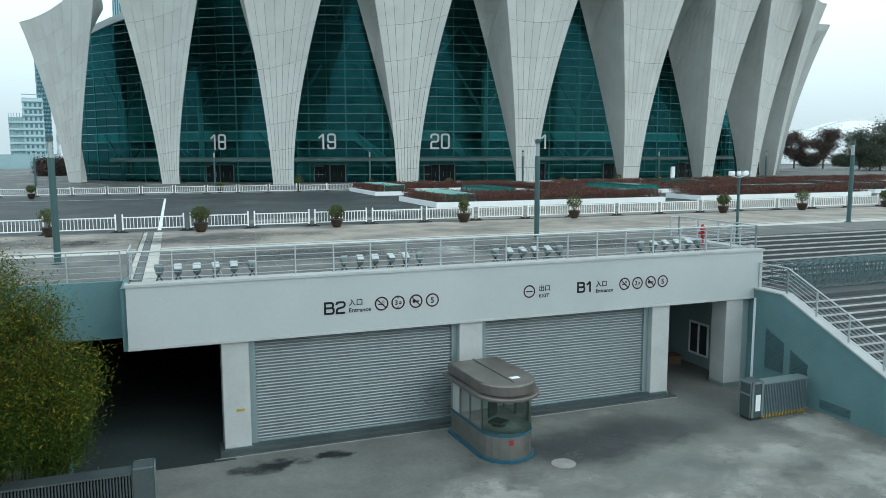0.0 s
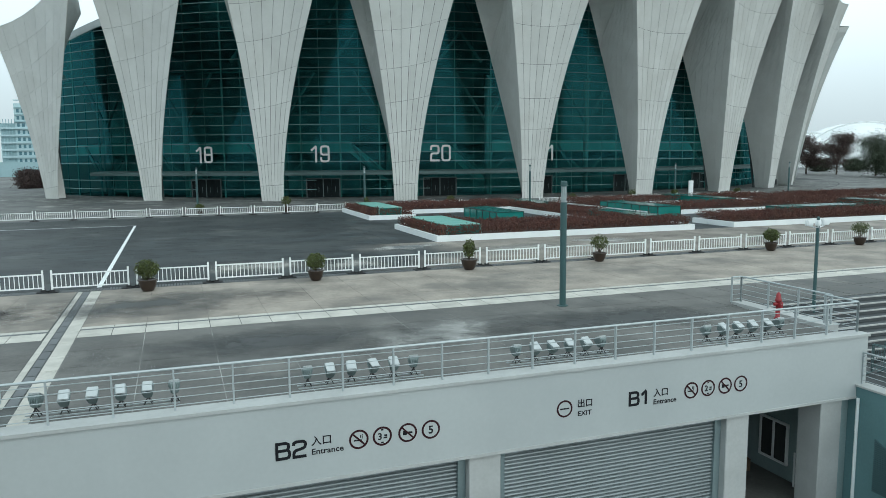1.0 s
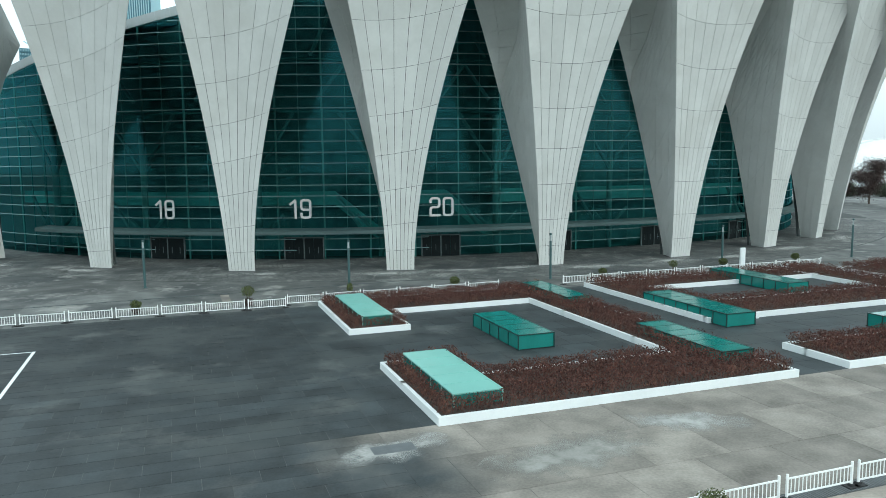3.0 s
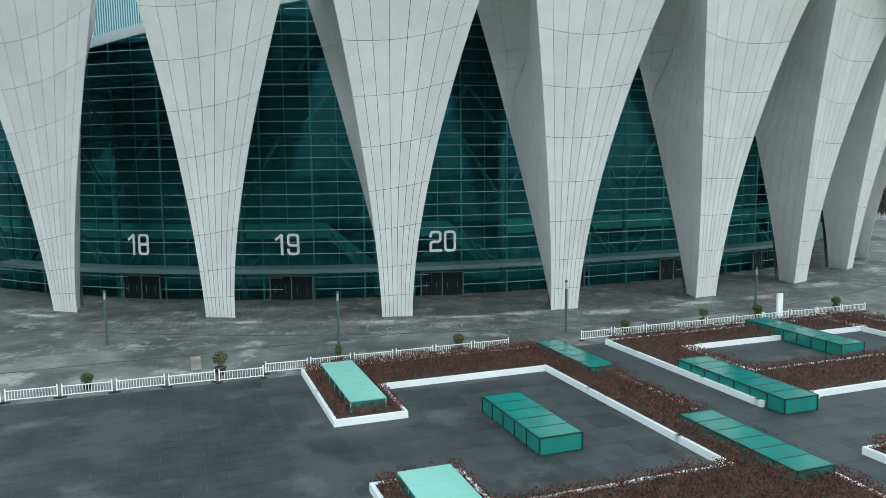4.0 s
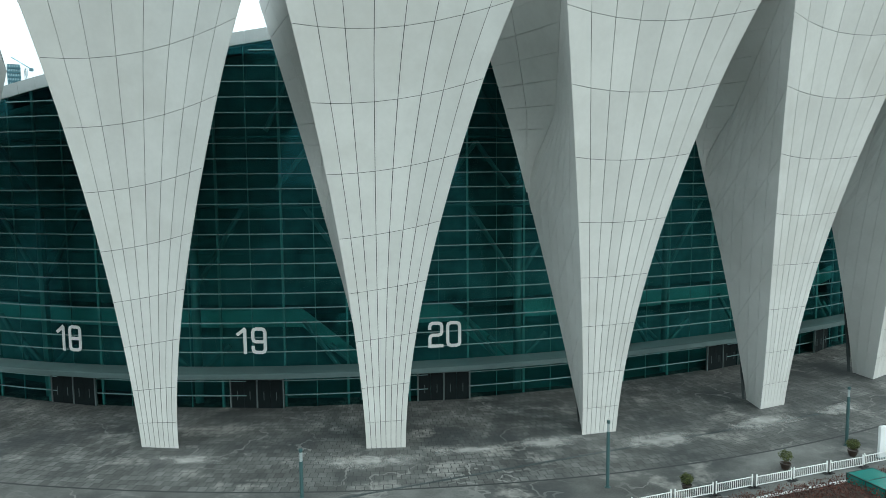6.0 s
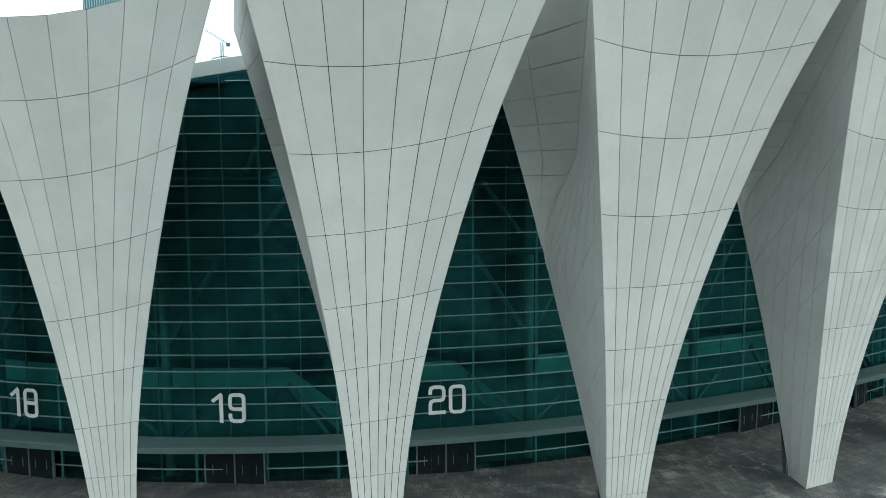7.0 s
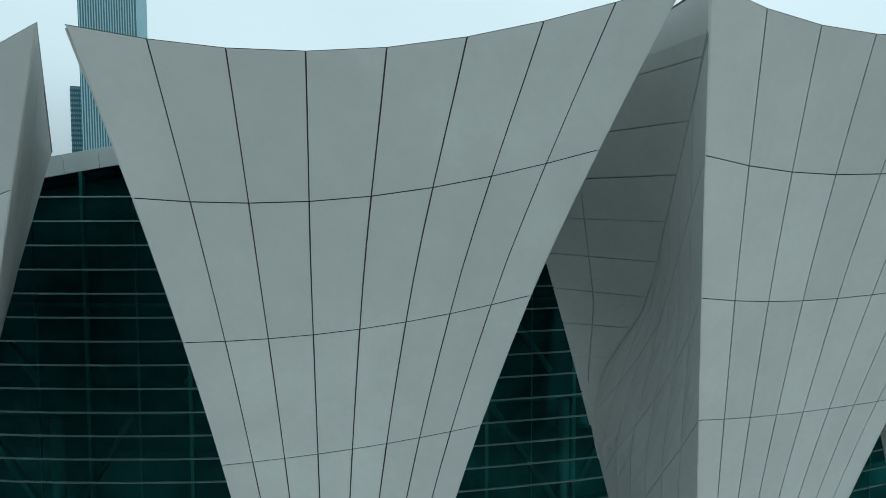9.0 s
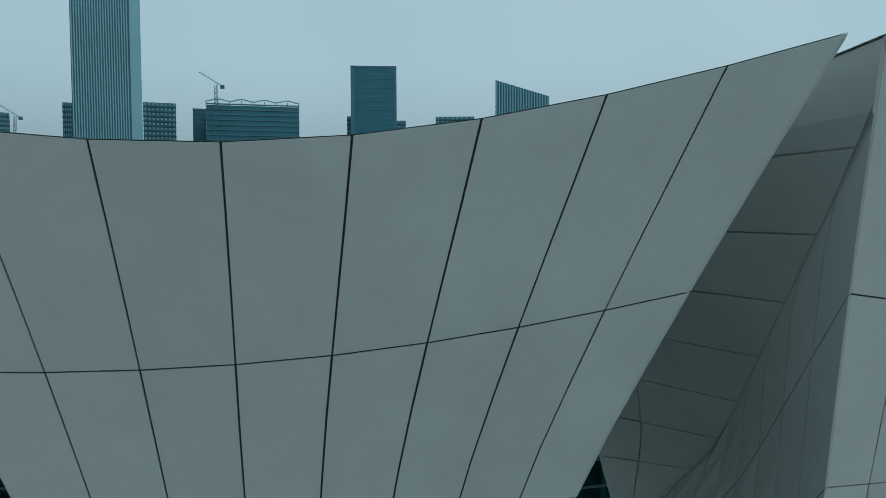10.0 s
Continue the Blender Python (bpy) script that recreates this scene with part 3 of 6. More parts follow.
def build_petal(k):
    petal = thing("petal", "white aluminium clad petal leaning outward from the stadium wall", "facade petal", "petals round the stadium", "structure")
    near = -3 <= k <= 5
    # dark shell behind the joints, and the top and back that close the petal
    bm = bmesh.new()
    a = FIRST + k * STEP
    inward = Vector((-math.sin(a), math.cos(a), 0)) * 0.05
    zs = np.linspace(0, 37.97, 28)
    sheet(bm, [[front(k, u, z) + inward for u in np.linspace(0.004, 0.996, 9)] for z in zs])
    part("shell", bm, M_SEAM, petal)
    bm = bmesh.new()
    for right in (False, True):
        u, back = (1.0, back_right) if right else (0.0, back_left)
        col = []
        for z in zs:
            f = front(k, u, z)
            b = back(k, f.z)
            mid = front(k, 0.5, z)
            shift = (mid - f).normalized() * 0.06
            c = fold(k, right, z)
            col.append([f + shift, lerp(f, c, 0.5) + shift, c + shift, b + shift])
        sheet(bm, [r[::-1] for r in col] if right else col)
    part("shell", bm, M_PANEL, petal)
    bm = bmesh.new()
    rows = np.linspace(0, 1, 9)
    hind = [lerp(back_left(k, 38.0), back_right(k, 38.0), u) for u in rows]
    # the added strip to the glass shuts sky light out of the pockets
    wall = [glass_at(math.atan2(p.x - CENTRE.x, CENTRE.y - p.y), p.z, 0.1) for p in [lerp(q, hind[4], 0.5) for q in hind]]
    top = [[front(k, u, 38.0) for u in rows], hind] + ([wall] if k >= 0 else [])
    sheet(bm, top)
    part("top", bm, M_ROOF, petal, "pale roof sheet")
    # the unseen back that closes the petal behind, coloured dark for its shade
    bm, hollow = bmesh.new(), []
    for z in zs:
        mid = lerp(back_right(k, z), back_left(k, z), 0.5) + inward * 12
        hollow.append([lerp(back_right(k, z), mid, 0.45), mid, lerp(back_left(k, z), mid, 0.45)])
    sheet(bm, hollow)
    part("back", bm, M_BACK, petal, "unseen back of the petal, its shade put into the colour")
    for right in (False, True):
        bm = bmesh.new()
        flank(bm, k, right, near)
        part("flank", bm, M_PANEL, petal, "white clad flank with narrow upright panels", smooth=False)
        bm = bmesh.new()
        soffit(bm, k, right, near)
        part("soffit", bm, M_PANEL, petal, "white clad soffit with broad panels")
    if near:
        for j in range(len(ROWS_Z) - 1):
            for i in range(COLUMNS):
                bm = bmesh.new()
                petal_panel(bm, k, i, j)
                part("panel", bm, M_PANEL, petal)
    else:
        bm = bmesh.new()
        for j in range(len(ROWS_Z) - 1):
            for i in range(COLUMNS):
                petal_panel(bm, k, i, j)
        part("front_face", bm, M_PANEL, petal)
    return petal


for k in range(-3, 24):
    build_petal(k)

# upright glass wall, its fins, mullions and the dark foyer behind; one side of the ring is cut off by a plain wall
WALL_A = [FIRST + STEP * t for t in np.linspace(-4.14, 23.3, 186)]
PARAPET = 1.1


def ring_sheet(name, mat, label, category, *bands, arc=WALL_A):
    """A setting swept round the glass wall: every band is a list of (distance out from the glass, height function)."""
    bm = bmesh.new()
    for band in bands:
        sheet(bm, [[glass_at(a, z(a) if callable(z) else z, out) for a in arc] for out, z in band])
    return setting(name, bm, mat, label, category, Matrix())


def glass_top(a):
    return ring_top(a) - PARAPET


curtain = ring_sheet("glass_wall", M_GLASS, "green tinted upright glass curtain wall behind the petals", "glass wall", [(0, 0.0), (0, glass_top)])
ring_sheet("wall_foyer", M_INNER, "inner foyer wall behind glass, uneven light put into its colour", "wall", [(-10, 0.0), (-10, glass_top)], [(-5, 8.0), (-10, 8.0)], [(-0.1, lambda a: glass_top(a) - 0.2), (-10, lambda a: glass_top(a) - 0.2)])


def gallery_drop(a):
    """In the front bays a flight of stairs goes down from the gallery."""
    x = (a - FIRST) / STEP
    return 4.6 * min(1.0, max(0.0, (x % 1.0 - 0.46) / 0.36)) if -1 < x < 1 else 0.0


FINE_A = [FIRST + STEP * t for t in np.linspace(-4.1, 8, 480)]
ring_sheet("gallery_front", M_GALLERY, "teal glass balustrade of the foyer gallery", "balustrade", [(-5.0, lambda a: 6.7 - gallery_drop(a)), (-4.8, lambda a: 6.7 - gallery_drop(a)), (-4.8, lambda a: 8.55 - gallery_drop(a)), (-5.0, lambda a: 8.55 - gallery_drop(a))], arc=FINE_A)
ring_sheet("floor_foyer", M_FOYER, "grey stone floor of the foyer", "floor", [(3.0, -0.003), (-10, -0.003)])
bm = bmesh.new()
e0, e1 = WALL_A[0], WALL_A[-1]
sheet(bm, [[glass_at(e0, z), glass_at(e1, z)] for z in (0, ring_top(e0))])
sheet(bm, [[glass_at(e0 + 0.004, z), polar(60, e0 + 0.004, z)] for z in (0, ring_top(e0))])
setting("wall_side", bm, M_ROOF, "plain pale wall that closes the far side", "wall", Matrix())

# roof behind the parapet
ring_sheet("stadium_roof", M_ROOF, "pale membrane roof behind a metal parapet", "roof", [(-0.1, glass_top), (-0.1, lambda a: ring_top(a) - 0.04), (-0.6, lambda a: ring_top(a) - 0.04), (-0.6, lambda a: ring_top(a) - 0.5), (-25, lambda a: ring_top(a) - 0.3), (-83, 36.5)])

# canopy over the doors
ring_sheet("entrance_canopy", M_CANOPY, "long grey metal canopy above the stadium doors", "canopy", [(0.2, 3.3), (2.3, 3.35), (2.3, 3.8), (2.1, 3.88), (0.3, 4.05)], arc=[a for a in WALL_A if a > FIRST - radians(34.1)])

# fins
bm = bmesh.new()
for n in range(25):
    z = 1.2 + n * 1.39
    if 3.1 < z < 4.3:
        continue
    arc = [a for a in WALL_A if z < glass_top(a) - 0.3]
    sheet(bm, [[glass_at(a, h, q) for a in arc] for q, h in ((0, z - 0.05), (0.16, z - 0.05), (0.16, z + 0.03), (0, z + 0.03))])
tagged(part("fin", bm, M_FIN, curtain, "thin horizontal metal fins"), kind="stuff")
# mullions: strong ones at even steps and a slender one between each two
bm = bmesh.new()
for i in range(-15, 80):
    a = radians(-4.95 + 3.97 / 2 * i)
    if not WALL_A[0] < a < WALL_A[-1]:
        continue
    out = -0.22 if i % 2 == 0 else -0.16
    beam(bm, glass_at(a, 0, out), glass_at(a, glass_top(a), out), 0.2 if i % 2 == 0 else 0.06, 0.3 if i % 2 == 0 else 0.2)
tagged(part("mullion", bm, M_STEEL_GREEN, curtain, "green grey steel mullions"), kind="stuff")
# steel columns in the foyer with branching struts, and a zigzag truss under the roof
for k in range(-4, 8):
    fc = k + (1.03 if k == 1 else 0.87)
    column = thing("foyer_column", "blue green steel column with branching struts behind the glass", "column", "steel columns in the foyer", "structure")

    def foot(df, z, out=-1.6):
        a = FIRST + STEP * (fc + df)
        return glass_at(a, z, out)
    high = glass_top(FIRST + STEP * (fc - 0.5))
    part("shaft", rod(bmesh.new(), foot(0, 0), foot(0, min(high, 18.5)), 0.42, 12), M_STEEL_GREEN, column, smooth=True)
    for p, q in (((0, 11.0), (-0.33, 18.8)), ((0, 11.0), (0.3, 18.8)), ((0, 2.6), (0.2, 5.6)), ((0, 2.6), (-0.2, 5.6)), ((-0.36, 8.0), (-0.14, 3.2)), ((-0.5, 20.5), (-0.28, 25.0)), ((-0.28, 25.0), (-0.06, 20.5)), ((-0.55, 26.0), (-0.38, 31.5)), ((-0.1, 26.0), (-0.3, 31.5))):
        if max(p[1], q[1]) < high:
            part("strut", rod(bmesh.new(), foot(*p), foot(*q), 0.24, 8), M_BRACE, column)
bm = bmesh.new()
for z in (18.9, 25.4):
    arc = [a for a in FINE_A if z < glass_top(a) - 1][::8]
    for p, q in zip(arc, arc[1:]):
        rod(bm, glass_at(p, z, -0.9), glass_at(q, z, -0.9), 0.15)
tagged(part("ring_beam", bm, M_BRACE, curtain, "steel ring beams behind the glass"), kind="stuff")
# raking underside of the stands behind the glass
ring_sheet("wall_stand", M_INNER, "raking underside of the spectator stand, uneven light in its colour", "wall", [(-9.8, 13.5), (-2.6, lambda a: glass_top(a) - 1.0), (-2.6, lambda a: glass_top(a) - 0.4), (-9.8, lambda a: glass_top(a) - 0.4)])


def build_door_pair(angle):
    """A glazed double door in a silver frame."""
    m = Matrix.Translation(glass_at(angle, 0, 0.2)) @ Matrix.Rotation(angle, 4, "Z")
    door = thing("entrance_door", "dark glazed double doors in a silver frame under the canopy", "door", "stadium doors", m=m)
    part("frame", boxes((-2.6, -2.48, -0.12, 0.1, 0, 2.75), (2.48, 2.6, -0.12, 0.1, 0, 2.75), (-0.06, 0.06, -0.12, 0.1, 0, 2.75), (-2.6, 2.6, -0.12, 0.1, 2.75, 2.87)), M_DOORFRAME, door, "silver frame")
    for x in (-2.46, -1.26, 0.08, 1.28):
        leaf = part("leaf", boxes((x, x + 1.17, -0.04, 0.02, 0.02, 2.72)), M_DOORGLASS, door)
        part("handle", boxes((x + 0.56, x + 0.6, -0.1, -0.04, 0.8, 1.6)), M_DOORFRAME, leaf, "upright steel handle")
    return door


for turn in (-20.15, -8.06, 3.89, 15.0, 26.5, 38.0):
    build_door_pair(FIRST + radians(turn))


def stroke(bm, path, pen, closed=False, y0=23.615, y1=23.63):
    """A flat band of even width along a path of (u, z) points, with mitred corners."""
    pts = [Vector(p) for p in path]
    n = len(pts)
    sides = []
    for i, p in enumerate(pts):
        a = (p - pts[i - 1]).normalized() if i or closed else None
        b = (pts[(i + 1) % n] - p).normalized() if i < n - 1 or closed else None
        a, b = a or b, b or a
        t = (a + b).normalized()
        normal = Vector((-t.y, t.x)) * (pen / 2 / max(0.5, t.dot(a)))
        sides.append((p + normal, p - normal))
    loops = [[bm.verts.new((q.x, y, q.y)) for q in pair for y in (y0, y1)] for pair in sides]
    for i in range(n if closed else n - 1):
        p, q = loops[i], loops[(i + 1) % n]
        for c, d in ((0, 2), (2, 3), (3, 1), (1, 0)):
            bm.faces.new((p[c], p[d], q[d], q[c]))
    return bm


def corner(x, z, dx, dz, c):
    """Three points round a corner at (x, z), coming along the direction dx (or dz) first."""
    t = 0.29
    return [(x - dx * c, z), (x - dx * c * t, z + dz * c * t), (x, z + dz * c)]


def digit_paths(ch, w, h, pen, c=0.3):
    """The pen's path of one square narrow digit, as (points, closed) pairs."""
    p = pen / 2
    x0, x1, z0, z1, m = p, w - p, p, h - p, h / 2
    tr, tl = corner(x1, z1, 1, -1, c), corner(x0, z1, -1, -1, c)
    br, bl = corner(x1, z0, 1, 1, c), corner(x0, z0, -1, 1, c)
    if ch == "0":
        return [(tl[::-1] + tr + br[::-1] + bl, True)]
    if ch == "8":
        return [(tl[::-1] + tr + br[::-1] + bl, True), ([(x0 + p, m), (x1 - p, m)], False)]
    if ch == "9":
        return [([(x0, z0 + 0.62)] + bl[::-1] + br + tr[::-1] + tl + corner(x0, m - 0.1, -1, 1, c)[::-1] + [(x1 - p, m - 0.1)], False)]
    if ch == "2":
        return [([(x0, z1 - 0.62)] + tl[::-1] + tr + corner(x1, m - 0.05, 1, 1, c)[::-1] + corner(x0, m - 0.05, -1, -1, c) + [(x0, z0), (w, z0)], False)]
    return [([(0.12, h - 0.74), (x1 - 0.06, h - 0.2), (x1, h - 0.26), (x1, 0)], False)]


def numeral(text, angle, z=5.25, h=2.52, w=1.46, pen=0.3):
    """A gate number of square narrow digits with rounded corners, standing off the glass."""
    m = Matrix.Translation(glass_at(angle, z, 0.24)) @ Matrix.Rotation(angle, 4, "Z")
    sign = thing("gate_number", "white gate number %s on the green glass" % text, "sign", "gate numbers", m=m)
    wide = [1.02 if ch == "1" else w for ch in text]
    gaps = [0.46 if ch == "1" else 0.28 for ch in text[:-1]] + [0]
    x = -(sum(wide) + sum(gaps)) / 2
    for ch, broad, gap in zip(text, wide, gaps):
        bm = bmesh.new()
        for path, closed in digit_paths(ch, broad, h, pen):
            stroke(bm, [(x + px, pz) for px, pz in path], pen, closed, -0.06, 0.0)
        bmesh.ops.recalc_face_normals(bm, faces=bm.faces[:])
        part("digit", bm, M_DIGIT, sign)
        x += broad + gap
    return sign


for text, turn in (("18", -20.25), ("19", -8.3), ("20", 3.97), ("21", 15.9)):
    numeral(text, FIRST + radians(turn))

# metal parapet panels along the edge of the roof
bm = bmesh.new()
for i in range(-33, 60):
    a0, a1 = FIRST + radians(i * 1.35 + 0.012), FIRST + radians(i * 1.35 + 1.338)
    slab(bm, [[glass_at(a, ring_top(a) + z, r) for a in (a0, a1)] for r, z in ((0.1, -PARAPET), (0.22, 0.0))], Vector((0, 0.05, 0)), 1)
tagged(part("parapet_panel", bm, M_PARAPET, curtain, "grey metal parapet panels"), kind="stuff")

# ---- ground, plaza deck, paving ----
LOW = -5.5  # the yard before the gates
bm = bmesh.new()
box(bm, -2500, 2500, -1500, 3500, LOW - 1, LOW)
setting("ground", bm, M_GROUND, "grey concrete yard ground with stains", "ground")
bm = bmesh.new()
prism(bm, [(-1.0, 23.9), (23.1, 23.9), (23.1, 29.4), (400, 29.4), (400, 900), (-500, 900), (-500, 26.0), (-1.0, 26.0)], -1.4, -0.01)
setting("plaza", bm, M_JOINT, "stone plaza deck seen in its open joints", "plaza")


def slabs(name, u0, u1, v0, v1, du, dv, z, mat, label, gap=0.02, offset=0.5, near=None, far_mat=None, piece="slab"):
    """A field of separate paving slabs; beyond the stretch `near` they are joined."""
    field = thing(name, label, "paving", kind="structure", m=GRID.copy())
    rows = max(1, round((v1 - v0) / dv))
    dv = (v1 - v0) / rows
    rest, shapes = bmesh.new(), {}
    for j in range(rows):
        shift = (j % 2) * offset * du
        n = int((u1 - u0) / du) + 1
        for i in range(-1, n):
            a, b = max(u0, u0 + i * du + shift), min(u1, u0 + (i + 1) * du + shift)
            if b - a < 0.1:
                continue
            c, d = v0 + j * dv, v0 + (j + 1) * dv
            h = z + random.uniform(-0.002, 0.002)
            if near and not (near[0] <= a and b <= near[1] and near[2] <= c and d <= near[3]):
                box(rest, a + gap, b - gap, c + gap, d - gap, h - 0.008, h)
                continue
            key = round(b - a, 3)
            if key not in shapes:
                shapes[key] = mesh_of(boxes((gap, b - a - gap, gap, dv - gap, -0.008, 0)), piece, mat)
            ob = new(piece, shapes[key])
            ob.parent = field
            ob.location = (a, c, h)
    if rest.verts:
        tagged(part("far_slabs", rest, far_mat or mat, field), "slabs of the same paving farther on", kind="stuff")
    else:
        rest.free()
    return field


LEFT_DRAIN, RIGHT_DRAIN = -1.15, -0.2
slabs("pavement_terrace", RIGHT_DRAIN, 23.1, 24.2, 29.4, 2.1, 1.3, 0.0, M_TERRACE, "grey stone paving of the terrace over the gates", 0.013, offset=0)
slabs("pavement_terrace", RIGHT_DRAIN, 90, 29.4, 33.2, 2.1, 1.9, 0.0, M_TERRACE, "grey stone paving of the terrace over the gates", 0.013, offset=0)
slabs("pavement_terrace", -40, LEFT_DRAIN, 26.1, 33.2, 2.6, 1.9, 0.0, M_TERRACE, "grey stone paving of the terrace over the drive", 0.008)
setting("terrace_bed", boxes((-0.2, 23.1, 24.2, 29.4, -0.0095, -0.0085), (-0.2, 90, 29.4, 33.2, -0.0095, -0.0085)), M_PALEJOINT, "pale mortar bed under the terrace slabs", "paving")
slabs("pavement_plaza", RIGHT_DRAIN, 120, 34.85, 42.6, 2.1, 1.95, 0.0, M_DECK, "pale stained stone paving of the plaza", 0.006, offset=0)
slabs("pavement_plaza", -60, LEFT_DRAIN, 34.85, 42.6, 2.1, 1.95, 0.0, M_DECK, "pale stained stone paving of the plaza", 0.006, offset=0)
slabs("pavement_plaza", 17.0, 120, 43.4, 54.8, 3.8, 3.8, 0.0, M_BLEND, "pale stained stone paving of the plaza", 0.008)
slabs("pavement_lot", -71.0, 17.0, 43.4, 54.8, 2.2, 1.1, 0.0, M_BLEND, "dark weathered stone paving of the forecourt", 0.011, near=(-14, 17.1, 43.0, 55.0))
slabs("pavement_lot", -71.0, 17.0, 54.8, 86.2, 2.2, 1.1, 0.0, M_DARKLOT, "dark grey stone paving of the forecourt", 0.011, near=(-10.5, 17.1, 54.0, 68.0))
slabs("pavement_lot", 17.0, 110, 54.8, 86.2, 2.2, 2.2, 0.0, M_DARKLOT, "dark grey stone paving of the forecourt", 0.011, near=(17, 44, 54, 80))
slabs("pavement_far", -200, 240, 86.2, 320, 14, 14, -0.008, M_APRON, "grey stone paving that runs round the stadium", 0.01, near=(0, 0, 0, 0))
slabs("pavement_drain", -60, 120, 42.65, 43.35, 0.13, 0.7, 0.0, M_GRATE, "grey slotted drain along the fence", 0.022, near=(0, 36, 42, 44), piece="bar")
setting("drain_channel", boxes((-60, 120, 42.6, 43.4, -0.009, -0.0075)), M_SEAM, "dark channel under the slotted drain", "drain")
bm = bmesh.new()
sheet(bm, [[polar(r, a, 0.0005) for a in WALL_A] for r in (104.2, 82.4)])
setting("apron_bed", bm, M_SEAM, "dark bedding under the apron slabs", "paving", Matrix())
bm = bmesh.new()
for j, r in enumerate(np.arange(82.4, 104, 0.8)):
    n = 330
    for i in range(n):
        a0 = FIRST + STEP * (-4.5 + 11 * (i + 0.5 * (j % 2)) / n)
        a1 = a0 + STEP * 11 / n
        z = 0.004 + random.uniform(0, 0.003)
        bm.faces.new([bm.verts.new(p) for p in (polar(r + 0.02, a0 + 0.00025, z), polar(r + 0.02, a1 - 0.00025, z), polar(r + 0.785, a1 - 0.0002, z), polar(r + 0.785, a0 + 0.0002, z))][::-1])
tagged(setting("pavement_apron", bm, M_APRON, "stained stone slabs round the feet of the petals", "paving", Matrix()), kind="stuff")
for u0, u1 in ((RIGHT_DRAIN, 120), (-60, LEFT_DRAIN)):
    slabs("stone_band", u0, u1, 33.2, 34.3, 1.05, 1.1, 0.003, M_LIGHT, "pale stone band across the plaza", 0.012, offset=0)
    slabs("pavement_drain", u0, u1, 34.3, 34.5, 2.1, 0.2, 0.002, M_GRATE, "narrow steel drain along the pale band", 0.01, offset=0, piece="grate")
    slabs("stone_band", u0, u1, 34.5, 34.85, 1.05, 0.35, 0.003, M_LIGHT, "narrow pale stone band beside the drain", 0.01, offset=0)
slabs("stone_band", LEFT_DRAIN, -0.95, 26.1, 42.5, 0.2, 1.6, 0.003, M_LIGHT, "pale stone border of the drain", 0.01, offset=0)
slabs("stone_band", -0.65, RIGHT_DRAIN, 24.2, 42.5, 0.45, 1.6, 0.003, M_LIGHT, "pale stone border of the drain", 0.01, offset=0)
slabs("pavement_drain", -0.95, -0.65, 26.1, 42.5, 0.3, 0.9, 0.002, M_GRATE, "dark slotted drain across the terrace", 0.03, offset=0, piece="grate")
bm = boxes((-0.5, -0.3, 43.5, 77.5, 0.003, 0.006), (-30, -0.5, 77.35, 77.5, 0.003, 0.006))
setting("road_marking", bm, M_WHITE, "white painted parking line", "marking")
bm = boxes((16.2, 18.1, 52.3, 53.2, 0.003, 0.009))
setting("manhole", bm, M_GRATE, "grey inspection cover in the paving", "cover")

# ---- gate building under the terrace ----
bm = bmesh.new()
box(bm, -1.04, 23.17, 23.63, 23.9, -1.78, 0.12)
fascia = setting("wall_fascia", bm, M_FASCIA, "white clad fascia above the garage gates", "wall")
part("coping", boxes((-1.08, 23.21, 23.58, 24.15, 0.12, 0.2)), M_COLUMN, fascia, "pale metal coping")
part("drip_edge", boxes((-1.06, 23.19, 23.605, 23.66, -1.84, -1.76)), M_COLUMN, fascia, "pale drip edge")
# ceiling, floor and walls have the garage's shade in their colour
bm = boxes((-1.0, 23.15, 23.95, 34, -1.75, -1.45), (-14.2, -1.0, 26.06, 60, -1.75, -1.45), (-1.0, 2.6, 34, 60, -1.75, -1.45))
setting("floor_garage", boxes((-14, 2.4, 24.6, 60, LOW, LOW + 0.006), (-14, 1.95, 23.1, 24.6, LOW, LOW + 0.006)), M_GARAGEFLOOR, "floor of the underground garage, its shade put into the colour", "floor")
setting("ceiling_garage", bm, M_DARK, "garage ceiling slab, its shade put into the colour", "ceiling")
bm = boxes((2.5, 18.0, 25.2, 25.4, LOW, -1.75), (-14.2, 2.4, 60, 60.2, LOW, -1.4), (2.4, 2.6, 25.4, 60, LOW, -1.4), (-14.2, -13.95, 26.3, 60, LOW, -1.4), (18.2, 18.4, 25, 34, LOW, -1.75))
setting("wall_garage", bm, M_DARK, "inner wall of the garage, its shade put into the colour", "wall")
# the stretch down to LOW is added behind the bamboo to keep daylight out
bm = boxes((-60, -1.04, 25.8, 26.05, -1.9, 0.0), (-60, -3.6, 25.8, 26.05, LOW, -1.9), (-1.2, -1.04, 23.9, 26, -1.9, 0.05))
setting("wall_terrace", bm, M_TEAL, "blue green rendered wall edge of the terrace", "wall")
bm = boxes((-3.35, -2.7, 22.6, 23.3, LOW, -3.7), (-3.45, -2.6, 22.5, 23.4, -3.7, -3.6))
setting("wall_pier", bm, M_TEAL, "short blue green rendered pier beside the drive", "pier")
for u0, u1 in ((1.65, 2.5), (9.78, 10.67), (17.9, 18.72), (21.5, 22.35)):
    bm = bevelled(boxes((u0, u1, 23.72, 24.6, LOW, -1.76)), 0.02)
    column = setting("column", bm, M_COLUMN, "white rendered concrete column between the gates", "column")
    bm = boxes((u0 - 0.01, u1 + 0.01, 23.7, 24.6, LOW, LOW + 0.16))
    part("base", bm, M_GUIDE, column, "grey painted plinth")
part("plate", boxes((2.05, 2.3, 23.7, 23.717, -4.15, -4.07)), M_YELLOW, column, "small yellow plate")


